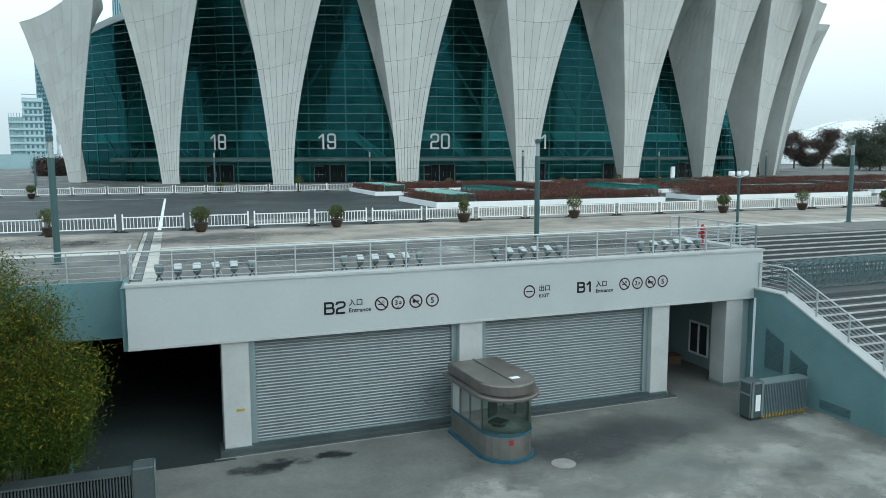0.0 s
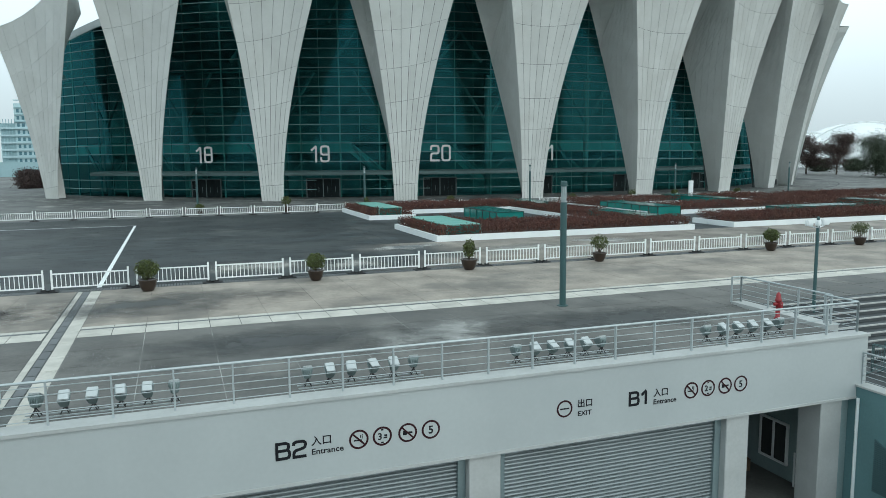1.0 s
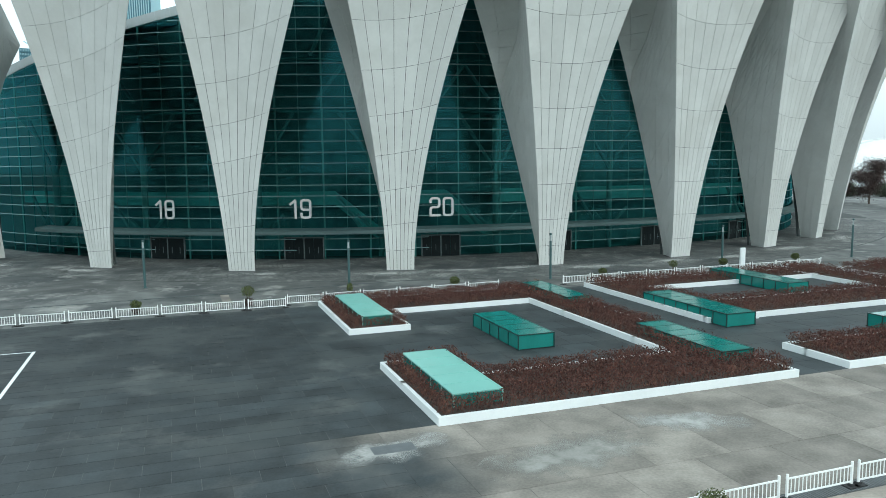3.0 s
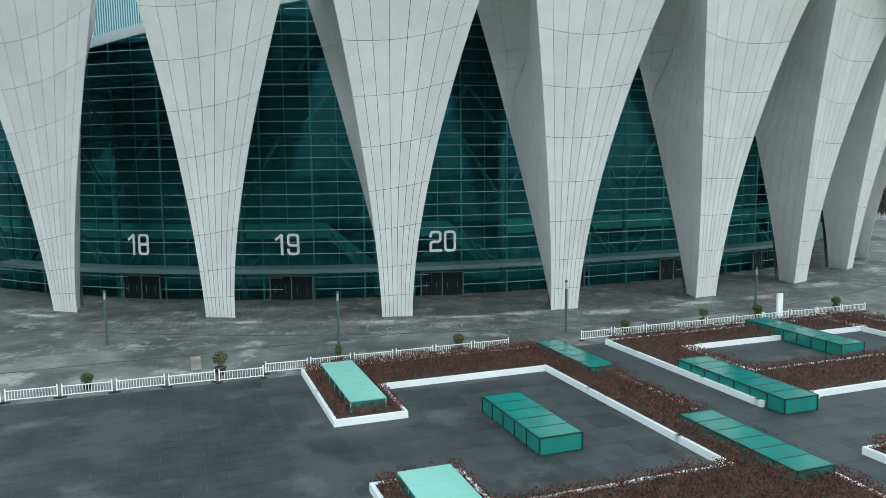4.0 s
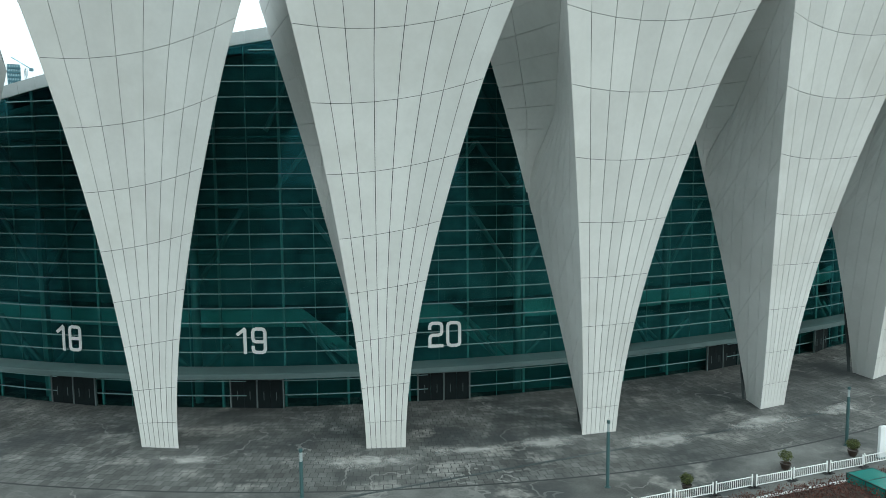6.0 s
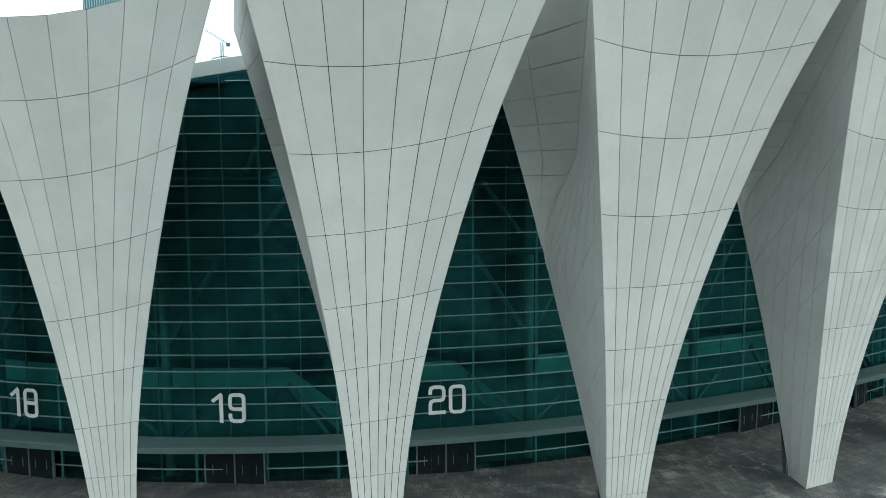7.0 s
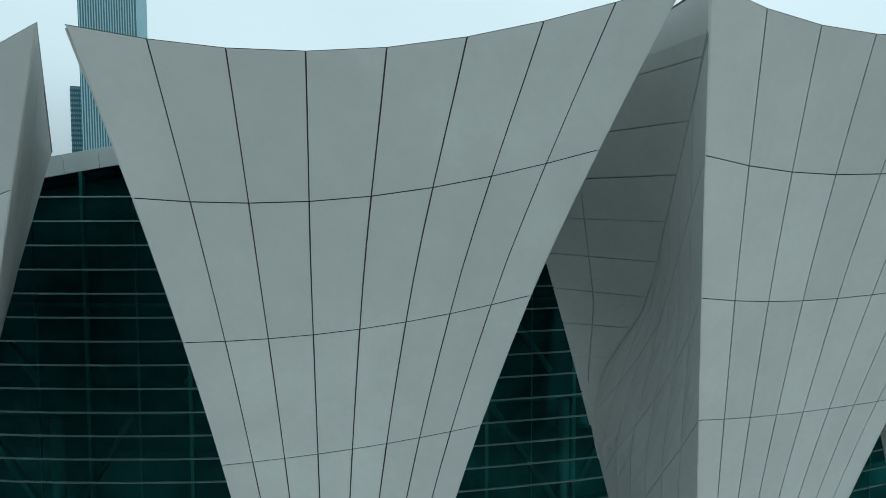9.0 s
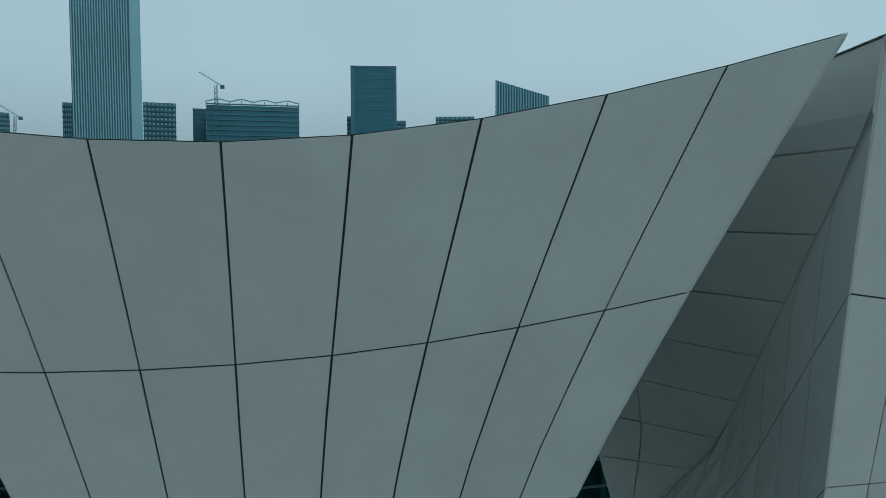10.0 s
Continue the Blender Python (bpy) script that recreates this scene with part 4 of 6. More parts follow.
def build_shutter(u0, u1):
    shutter = thing("roller_shutter", "closed galvanised steel roller shutter of the garage", "shutter", "roller shutters", "structure", GRID.copy())
    for a, b in ((u0, u0 + 0.22), (u1 - 0.22, u1)):
        part("guide", bevelled(boxes((a, b, 23.95, 24.15, LOW, -1.76)), 0.01), M_GUIDE, shutter, "dark steel guide rail")
    n, h = 33, (-1.78 - LOW - 0.2) / 33
    bm = bmesh.new()
    prof = [(0.0, 0.06), (0.004, 0.035), (h * 0.2, 0.012), (h * 0.45, 0.0), (h * 0.7, 0.012), (h - 0.018, 0.04), (h - 0.014, 0.06), (h, 0.06)]
    rows = [[bm.verts.new((u, 24.02 + y, z)) for u in (0, u1 - u0 - 0.44)] for z, y in prof]
    for a, b in zip(rows, rows[1:]):
        bm.faces.new((a[0], a[1], b[1], b[0]))
    me = mesh_of(bm, "slat", M_SHUTTER)
    for i in range(n):
        ob = new("slat", me)
        ob.parent = shutter
        ob.location = (u0 + 0.22, 0, LOW + 0.2 + i * h)
    part("bottom_rail", bevelled(boxes((u0 + 0.22, u1 - 0.22, 24.0, 24.1, LOW + 0.02, LOW + 0.2)), 0.01), M_GUIDE, shutter, "dark bottom rail")


build_shutter(2.5, 9.78)
build_shutter(10.67, 17.9)
bm = boxes((1.5, 18.9, 23.3, 24.4, LOW, LOW + 0.05), (1.5, 18.6, 23.55, 24.4, LOW + 0.05, LOW + 0.14))
part_line = boxes((1.3, 18.9, 23.24, 23.3, LOW, LOW + 0.015))
setting("threshold_line", part_line, M_COVER, "worn pale line along the threshold", "marking")
setting("kerb_gate", bm, M_DARKSTEEL, "low dark threshold before the gates", "kerb")

# the open bay with its side door and window
bm = boxes((18.4, 23.2, 31.0, 31.2, LOW, -1.75), (22.6, 22.75, 24.4, 31, LOW, -1.75), (22.36, 23.2, 23.91, 24.15, LOW, -1.75))
setting("wall_bay", bm, M_BAY, "blue grey inner wall of the open bay", "wall")
window = thing("window_bay", "dark barred window in the wall of the open bay", "window", kind="structure", m=GRID.copy())
part("window_frame", boxes((22.5, 22.58, 25.95, 27.25, -4.98, -4.9), (22.5, 22.58, 25.95, 27.25, -3.56, -3.48), (22.5, 22.58, 25.95, 26.03, -4.98, -3.48), (22.5, 22.58, 27.17, 27.25, -4.98, -3.48), (22.5, 22.58, 26.56, 26.64, -4.98, -3.48)), M_WHITE, window, "pale frame")
part("pane", boxes((22.54, 22.57, 26.03, 27.17, -4.9, -3.56)), M_DARK, window, "dark pane")
door = thing("door_bay", "dark steel door at the back of the open bay", "door", kind="structure", m=GRID.copy())
part("leaf", bevelled(boxes((19.0, 20.0, 30.92, 31.0, LOW, LOW + 2.1)), 0.01), M_DARK, door)
part("handle", boxes((19.1, 19.16, 30.85, 30.92, LOW + 0.95, LOW + 1.1)), M_RAIL, door, "steel handle")
bm = bmesh.new()
rod(bm, (22.75, 23.5, LOW), (22.75, 23.5, -1.8), 0.05, 8)
tagged(part("pole", rod(bmesh.new(), (22.4, 25.5, LOW), (22.4, 25.5, -4.3), 0.035, 8), M_WHITE, m=GRID), "short white pole standing by the bay wall", "pole")
for u, v, w, h in ((21.6, 28.2, 0.7, 0.55), (21.75, 27.4, 0.6, 0.42), (21.55, 28.9, 0.5, 0.7)):
    carton = thing("carton", "brown cardboard carton stacked on the floor of the bay", "carton", "cartons in the bay", m=GRID @ pose(u, v, LOW, 0, 0, random.uniform(-12, 12)))
    part("body", bevelled(boxes((-w / 2, w / 2, -0.3, 0.3, 0, h)), 0.012), M_CARTON, carton)
    part("flap", boxes((-w / 2, w / 2, -0.31, -0.02, h, h + 0.008), (-w / 2, w / 2, 0.02, 0.31, h, h + 0.008)), M_CARTON, carton)
tagged(part("drain_pipe", bm, M_WHITE, m=GRID), "white drain pipe on the corner of the wall", "pipe")

# ---- stairs at the side of the gate building ----
side = bmesh.new()
outline = [(23.9, LOW), (13.2, LOW), (13.2, -5.35), (22.1, -1.45), (23.9, -1.45)]
a = [side.verts.new((22.8, v, z)) for v, z in outline]
b = [side.verts.new((23.2, v, z)) for v, z in outline]
side.faces.new(a)
side.faces.new(b[::-1])
for i in range(5):
    side.faces.new((a[i], b[i], b[(i + 1) % 5], a[(i + 1) % 5]))
bmesh.ops.recalc_face_normals(side, faces=side.faces[:])
stair_wall = setting("wall_stair", side, M_TEAL, "blue green rendered side wall of the stairs", "wall")
bm = bmesh.new()
for v0, v1, z0, z1 in ((21.9, 22.85, -4.55, -2.91), (20.71, 21.54, -4.6, -3.53)):
    # the top follows the slope of the stairs
    n = int((z1 - z0) / 0.062)
    for i in range(n):
        z = z0 + i * 0.062
        reach = max(v0, v1 - (z1 - z - 0.04) / 0.485)
        if reach < v1 - 0.03:
            box(bm, 22.76, 22.8, reach, v1, z, z + 0.04)
    beam(bm, (22.78, v1, z1), (22.78, v0, z1 - 0.485 * (v1 - v0)), 0.05, 0.05)
part("louvre", bm, M_LOUVRE, stair_wall, "blue green louvred vent")
part("vent", boxes(*[(22.77, 22.8, 18.72, 20.05, -5.36 + i * 0.058, -5.36 + i * 0.058 + 0.036) for i in range(6)]), M_LOUVRE, stair_wall, "slotted vent near the ground")
bm = boxes((22.78, 23.22, 13.2, 13.4, LOW, -5.3))
beam(bm, (23.0, 13.2, -5.31), (23.0, 22.1, -1.41), 0.5, 0.06)
beam(bm, (23.0, 22.1, -1.42), (23.0, 23.62, -1.42), 0.5, 0.06)
part("coping", bm, M_COLUMN, stair_wall, "pale coping")


def build_stairs(name, v_top, v_low, z_top, z_low, u0, u1, n, label):
    stair = thing(name, label, "stairs", kind="structure", m=GRID.copy())
    dv, dz = (v_top - v_low) / n, (z_top - z_low) / n
    me = mesh_of(bevelled(boxes((0, u1 - u0, 0, dv + 0.04, -dz, 0)), 0.012), "step", M_STEP)
    nose = mesh_of(boxes((0, u1 - u0, -0.006, 0.07, -0.045, 0.004)), "nosing", M_NOSE)
    for i in range(n):
        for mesh, nm in ((me, "step"), (nose, "nosing")):
            ob = new(nm, mesh)
            ob.parent = stair
            ob.location = (u0, v_top - (i + 1) * dv, z_top - i * dz - 0.005 * (i == 0))
    return stair


build_stairs("stairs", 29.4, 25.6, -0.02, -1.55, 23.2, 90, 9, "broad stone stairs with pale nosings down from the plaza")
bm = boxes((23.2, 90, 22.2, 25.62, -1.9, -1.55))
setting("landing", bm, M_STEP, "grey stone landing between the stairs", "landing")
build_stairs("stairs", 22.2, 13.0, -1.72, LOW + 0.02, 23.2, 90, 21, "broad stone stairs with pale nosings down to the yard")


def build_barrier_stack():
    """Folded crowd barriers pushed together in a row."""
    stack = thing("barrier_stack", "row of grey steel crowd barriers pushed together on the landing", "barriers", m=GRID.copy())
    bm = bmesh.new()
    pts = [((0, 0, 0.12), (0, 0, 1.0)), ((0, 1.5, 0.12), (0, 1.5, 1.0)), ((0, 0, 1.0), (0, 1.5, 1.0)), ((0, 0, 0.3), (0, 1.5, 0.3)), ((-0.25, 0.0, 0.02), (0.25, 0.0, 0.14)), ((-0.25, 1.5, 0.02), (0.25, 1.5, 0.14))]
    for p, q in pts:
        rod(bm, p, q, 0.022, 5)
    for i in range(1, 8):
        rod(bm, (0, i * 0.19, 0.3), (0, i * 0.19, 1.0), 0.011, 4)
    rod(bm, (0, 0.1, 0.35), (0.3, 0.1, 0.9), 0.015, 4)
    me = mesh_of(bm, "barrier", M_RAILGREEN)
    for i in range(34):
        ob = new("barrier", me)
        ob.parent = stack
        ob.matrix_basis = pose(24.6 + i * 0.26, 23.2 + random.uniform(-0.05, 0.05), -1.55, 0, 0, random.uniform(-4, 4))


build_barrier_stack()


def build_railing(name, points, label, height=0.98, cables=5, pitch=1.5, post_r=0.035):
    """Steel railing along a line of points of its foot: posts, handrail and thin bars."""
    rail = thing(name, label, "railing", "steel railings", m=GRID.copy())
    up = Vector((0, 0, 1))
    hand = bmesh.new()
    for p, q in zip(points, points[1:]):
        p, q = Vector(p), Vector(q)
        n = max(1, round((q - p).length / pitch))
        rod(hand, p + up * height, q + up * height, 0.032, 8)
        for i in range(cables):
            h = height * (0.12 + 0.76 * i / (cables - 1))
            part("bar", rod(bmesh.new(), p + up * h, q + up * h, 0.011, 5), M_RAIL, rail)
        for i in range(n + 1):
            c = lerp(p, q, i / n)
            bm = bmesh.new()
            box(bm, -0.02, 0.02, -0.035, 0.035, 0, height)
            part("post", bm, M_RAIL, rail, m=Matrix.Translation(c))
    part("handrail", hand, M_RAIL, rail)
    return rail


build_railing("railing", [(-0.95, 25.9, 0.2), (-0.95, 23.95, 0.2), (23.05, 23.95, 0.2), (23.05, 25.2, 0.2)], "brushed steel railing along the edge of the terrace", height=0.95, pitch=1.26)
setting("stair_kerb", boxes((23.22, 23.8, 25.3, 29.75, -1.5, 0.1)), M_COLUMN, "white kerb along the head of the stairs", "kerb")
build_railing("railing", [(23.1, 29.6, 0.1), (23.55, 29.6, 0.1), (23.55, 25.4, 0.1)], "brushed steel railing round the head of the stairs")
build_railing("railing", [(23.0, 23.62, -1.39), (23.0, 22.1, -1.39), (23.0, 13.3, -5.25)], "brushed steel railing down the side wall of the stairs", 1.0, 6)
build_railing("railing", [(-14, 25.95, 0.0), (-1.3, 25.95, 0.0)], "brushed steel railing on the terrace edge above the wall")


# ---- stains on the paving ----
def stain(x, y, z, rx, ry, mat, label, turn=0.0, m=GRID):
    """A thin ragged stain on the ground."""
    bm = bmesh.new()
    bm.faces.new([bm.verts.new((math.cos(t), math.sin(t), 0)) for t in np.arange(24) * math.pi / 12])
    ob = part("stain", bm, mat, m=m @ pose(x, y, z, 0, 0, turn) @ Matrix.Diagonal((rx, ry, 1, 1)))
    tagged(ob, label, "stain", kind="structure")


stain(17.1, 52.6, 0.006, 3.0, 1.5, M_SALT, "pale salt bloom round the inspection cover", 15)
stain(6.8, 47.4, 0.006, 4.6, 2.4, M_SALTFAINT, "faint pale bloom on the dark paving", -8)
stain(11.5, 46.3, 0.006, 3.4, 2.0, M_SALTFAINT, "faint pale bloom on the dark paving", 6)
stain(24.0, 49.5, 0.006, 5.0, 2.2, M_SALTFAINT, "faint pale bloom on the plaza paving", 12)
stain(31.0, 51.0, 0.006, 3.5, 1.5, M_SALT, "pale salt bloom on the plaza paving", -20)
stain(11.0, 29.5, 0.006, 3.5, 2.2, M_SALT, "pale salt bloom along the terrace joints", 10)
stain(6.0, 30.0, 0.007, 7.0, 2.6, M_DAMP, "dark damp stain on the terrace paving", 0)
stain(17.5, 29.0, 0.007, 6.0, 2.2, M_DAMP, "dark damp stain on the terrace paving", -6)
stain(1.5, 38.6, 0.006, 7.0, 3.2, M_DAMP, "dark damp stain on the plaza paving", 4)
stain(-9.0, 39.0, 0.006, 8.0, 3.0, M_DAMP, "dark damp stain on the plaza paving", -5)
stain(2.9, 22.2, LOW + 0.006, 1.6, 0.6, M_OIL, "dark oil stain on the yard concrete", 4)
stain(4.9, 22.4, LOW + 0.007, 0.9, 0.4, M_OIL, "dark oil stain on the yard concrete", -8)
stain(13.0, 20.2, LOW + 0.006, 6.0, 2.2, M_DAMP, "dark damp stain on the yard concrete", 8)
stain(18.5, 17.5, LOW + 0.006, 4.0, 2.6, M_SALTFAINT, "dusty pale patch on the yard concrete", -10)
stain(9.0, 17.8, LOW + 0.006, 4.0, 1.8, M_SALTFAINT, "dusty pale patch on the yard concrete", 5)
for k, across, out, rx, ry in ((-3, 3, 98.5, 4, 1.2), (-2, -2, 98.6, 4.5, 1.4), (-1, 3.5, 98.4, 4, 1.3), (0, -1, 98.8, 5, 1.6), (1, 4, 99.0, 5, 1.8), (2, -3, 98.6, 5, 1.8), (2, 6, 99.5, 4, 1.5), (3, 2, 99, 5, 2), (1, -5, 97.0, 4, 1.5), (4, 2, 99, 5, 2), (0, 7, 97.5, 4, 1.2)):
    a = FIRST + STEP * k + across / 98
    p = polar(out, a, 0.012 + 0.001 * abs(across))
    stain(p.x, p.y, p.z, rx, ry, M_SALT, "pale salt bloom round the foot of a petal", math.degrees(a), Matrix())
stain(20.5, 14.8, LOW + 0.007, 7.0, 3.0, M_SALTFAINT, "dusty pale patch on the yard concrete", -12)
stain(14.5, 15.5, LOW + 0.008, 6.0, 2.2, M_SALTFAINT, "dusty pale patch on the yard concrete", 6)
stain(21.5, 19.0, LOW + 0.009, 2.5, 2.0, M_SALTFAINT, "dusty pale patch on the yard concrete", 30)
bm = beam(bmesh.new(), (-30, 93.95, 0.004), (75, 98.2, 0.004), 0.22, 0.02)
setting("drain_line", bm, M_DARKSTEEL, "long dark drain line across the apron", "drain")
tagged(part("board", bevelled(boxes((12.38, 13.15, 90.5, 94.75, 0.0, 0.03)), 0.005), M_DECK, m=GRID), "pale worn board lying on the apron paving", "board")

# ---- fences ----
def build_fence_panel():
    """One white panel: two posts on rubber feet, two rails and pickets."""
    f = thing("fence_panel", "white painted steel fence panel on black rubber feet", "fence", "fence panels on the plaza")
    w, h = 3.1, 0.92
    for x in (0.0, w):
        part("post", bevelled(boxes((x - 0.04, x + 0.04, -0.04, 0.04, 0.03, h + 0.06)), 0.008), M_FENCE, f)
        bm = bmesh.new()
        prism(bm, [(x - 0.26, -0.2), (x + 0.26, -0.2), (x + 0.26, 0.2), (x - 0.26, 0.2)], 0, 0.04)
        prism(bm, [(x - 0.1, -0.09), (x + 0.1, -0.09), (x + 0.1, 0.09), (x - 0.1, 0.09)], 0.04, 0.12)
        part("foot", bm, M_RUBBER, f, "black rubber foot")
    for z in (0.2, 0.8):
        part("rail", boxes((0.04, w - 0.04, -0.022, 0.022, z - 0.028, z + 0.028)), M_FENCE, f)
    me = mesh_of(boxes((-0.016, 0.016, -0.01, 0.01, 0.228, 0.772)), "picket", M_FENCE)
    for i in range(16):
        ob = new("picket", me)
        ob.parent = f
        ob.location = (0.19 + i * (w - 0.38) / 15, 0, 0)
    return f


panel = build_fence_panel()
panel.matrix_basis = GRID @ pose(1.25, 42.95, 0.003)
for i in range(-9, 24):
    if i:
        copy_thing(panel, GRID @ pose(1.25 + 3.462 * i, 42.95 + random.uniform(-0.05, 0.05), 0.003, 0, 0, random.uniform(-1.2, 1.2)))
for i in range(32):
    u = -30 + 3.4 * i
    if 37.5 < u < 41.6:
        continue
    v = 86.75 - 0.6 * max(0, min(1, (u - 2) / 16)) if u < 17 else 87.3 + 0.01 * (u - 17)
    copy_thing(panel, GRID @ pose(u, v + random.uniform(-0.06, 0.06), 0.003, 0, 0, random.uniform(-1.5, 1.5)))


# ---- planting ----
def blade_cloud(bm, n, at, size, slim=0.4, up=0.2):
    """n small leaves at places that at() gives."""
    for _ in range(n):
        c = Vector(at())
        d = Vector((random.gauss(0, 1), random.gauss(0, 1), random.gauss(up, 0.8)))
        d = d.normalized() * size * random.uniform(0.6, 1.3)
        s = d.cross(Vector((random.gauss(0, 1), random.gauss(0, 1), random.gauss(0, 1)))).normalized() * d.length * slim
        bm.faces.new([bm.verts.new(p) for p in (c - d * 0.5, c + s * 0.5, c + d * 0.5, c - s * 0.5)])


def build_pot(u, v, kind, scale=1.0, label=""):
    """A glazed pot with a shrub. kind 0: dense round, 1: open and twiggy, 2: upright."""
    pot = thing("potted_shrub", label, "potted plant", "potted shrubs along the fences", m=GRID @ pose(u, v, 0.003, 0, 0, random.uniform(0, 360)) @ Matrix.Scale(scale, 4))
    bm = lathe(bmesh.new(), [(0.2, 0), (0.24, 0.03), (0.33, 0.22), (0.37, 0.42), (0.41, 0.46), (0.41, 0.5), (0.36, 0.5), (0.34, 0.44)], 18)
    part("pot", bm, M_POT, pot, "brown glazed pot", True)
    bm = bmesh.new()
    for i in range(9):
        t = i * 0.7
        r = 0.1 + 0.3 * random.random()
        rod(bm, (0, 0, 0.4), (r * math.cos(t), r * math.sin(t), 0.9 + 0.35 * random.random()), 0.014, 5, 0.006)
    part("trunk", bm, M_BARK, pot)
    bm = bmesh.new()

    def at():
        while True:
            p = Vector([random.uniform(-1, 1) for _ in range(3)])
            r = p.length
            if r < 1 and (r > 0.45 or random.random() < 0.3):
                break
        lump = 0.8 + 0.28 * noise.noise(p * 2.4 + Vector((u, v, 0)))
        if kind == 0:
            return p.x * 0.6 * lump, p.y * 0.6 * lump, 0.95 + p.z * 0.48 * lump
        if kind == 1:
            return p.x * 0.62 * lump, p.y * 0.62 * lump, 1.08 + p.z * 0.5 * lump
        return p.x * 0.36 * lump, p.y * 0.36 * lump, 1.0 + p.z * 0.55 * lump
    blade_cloud(bm, 2600 if kind == 0 else 1300, at, 0.08, 0.55)
    part("foliage", bm, M_LEAF, pot)


for u, v, kind, s in ((-5.6, 41.9, 1, 1.0), (1.74, 41.7, 0, 1.05), (9.18, 41.7, 0, 0.98), (17.17, 42.0, 2, 1.1), (24.91, 42.0, 1, 1.0), (36.9, 42.0, 0, 1.0), (44.1, 42.0, 1, 1.0), (52.5, 42.0, 0, 1.0)):
    build_pot(u, v, kind, s, ("dense round olive shrub" if kind == 0 else "open twiggy green shrub" if kind == 1 else "upright yellow green shrub") + " in a brown pot beside the fence")
for u, v, kind, s in ((5.4, 88.0, 0, 0.9), (14.4, 88.4, 1, 1.2), (23.4, 88.6, 2, 1.0), (33.7, 88.8, 0, 1.0), (50.2, 89.0, 0, 0.9), (59.3, 89.4, 1, 1.0), (66.1, 89.6, 0, 1.0), (76.7, 89.8, 0, 1.0), (-12.9, 82.8, 0, 1.0)):
    build_pot(u, v, kind, s, ("dense round" if kind == 0 else "open twiggy" if kind == 1 else "upright") + " green shrub in a dark pot by the far fence")


ROOF_LIGHTS = ((29.35, 31.95, 65.8, 73.5, 1.0, False), (21.1, 23.7, 55.9, 64.3, 1.0, True), (21.35, 23.6, 75.4, 84.9, 1.05, True), (38.7, 41.0, 57.7, 66.3, 0.95, False),
               (39.2, 41.3, 76.9, 85.4, 0.95, False), (46.3, 48.9, 66.1, 76.3, 1.0, False), (61.0, 63.4, 75.1, 85.6, 1.0, False), (56.0, 65.5, 60.2, 62.6, 1.0, False), (72.0, 74.3, 60.0, 69.0, 1.0, False))


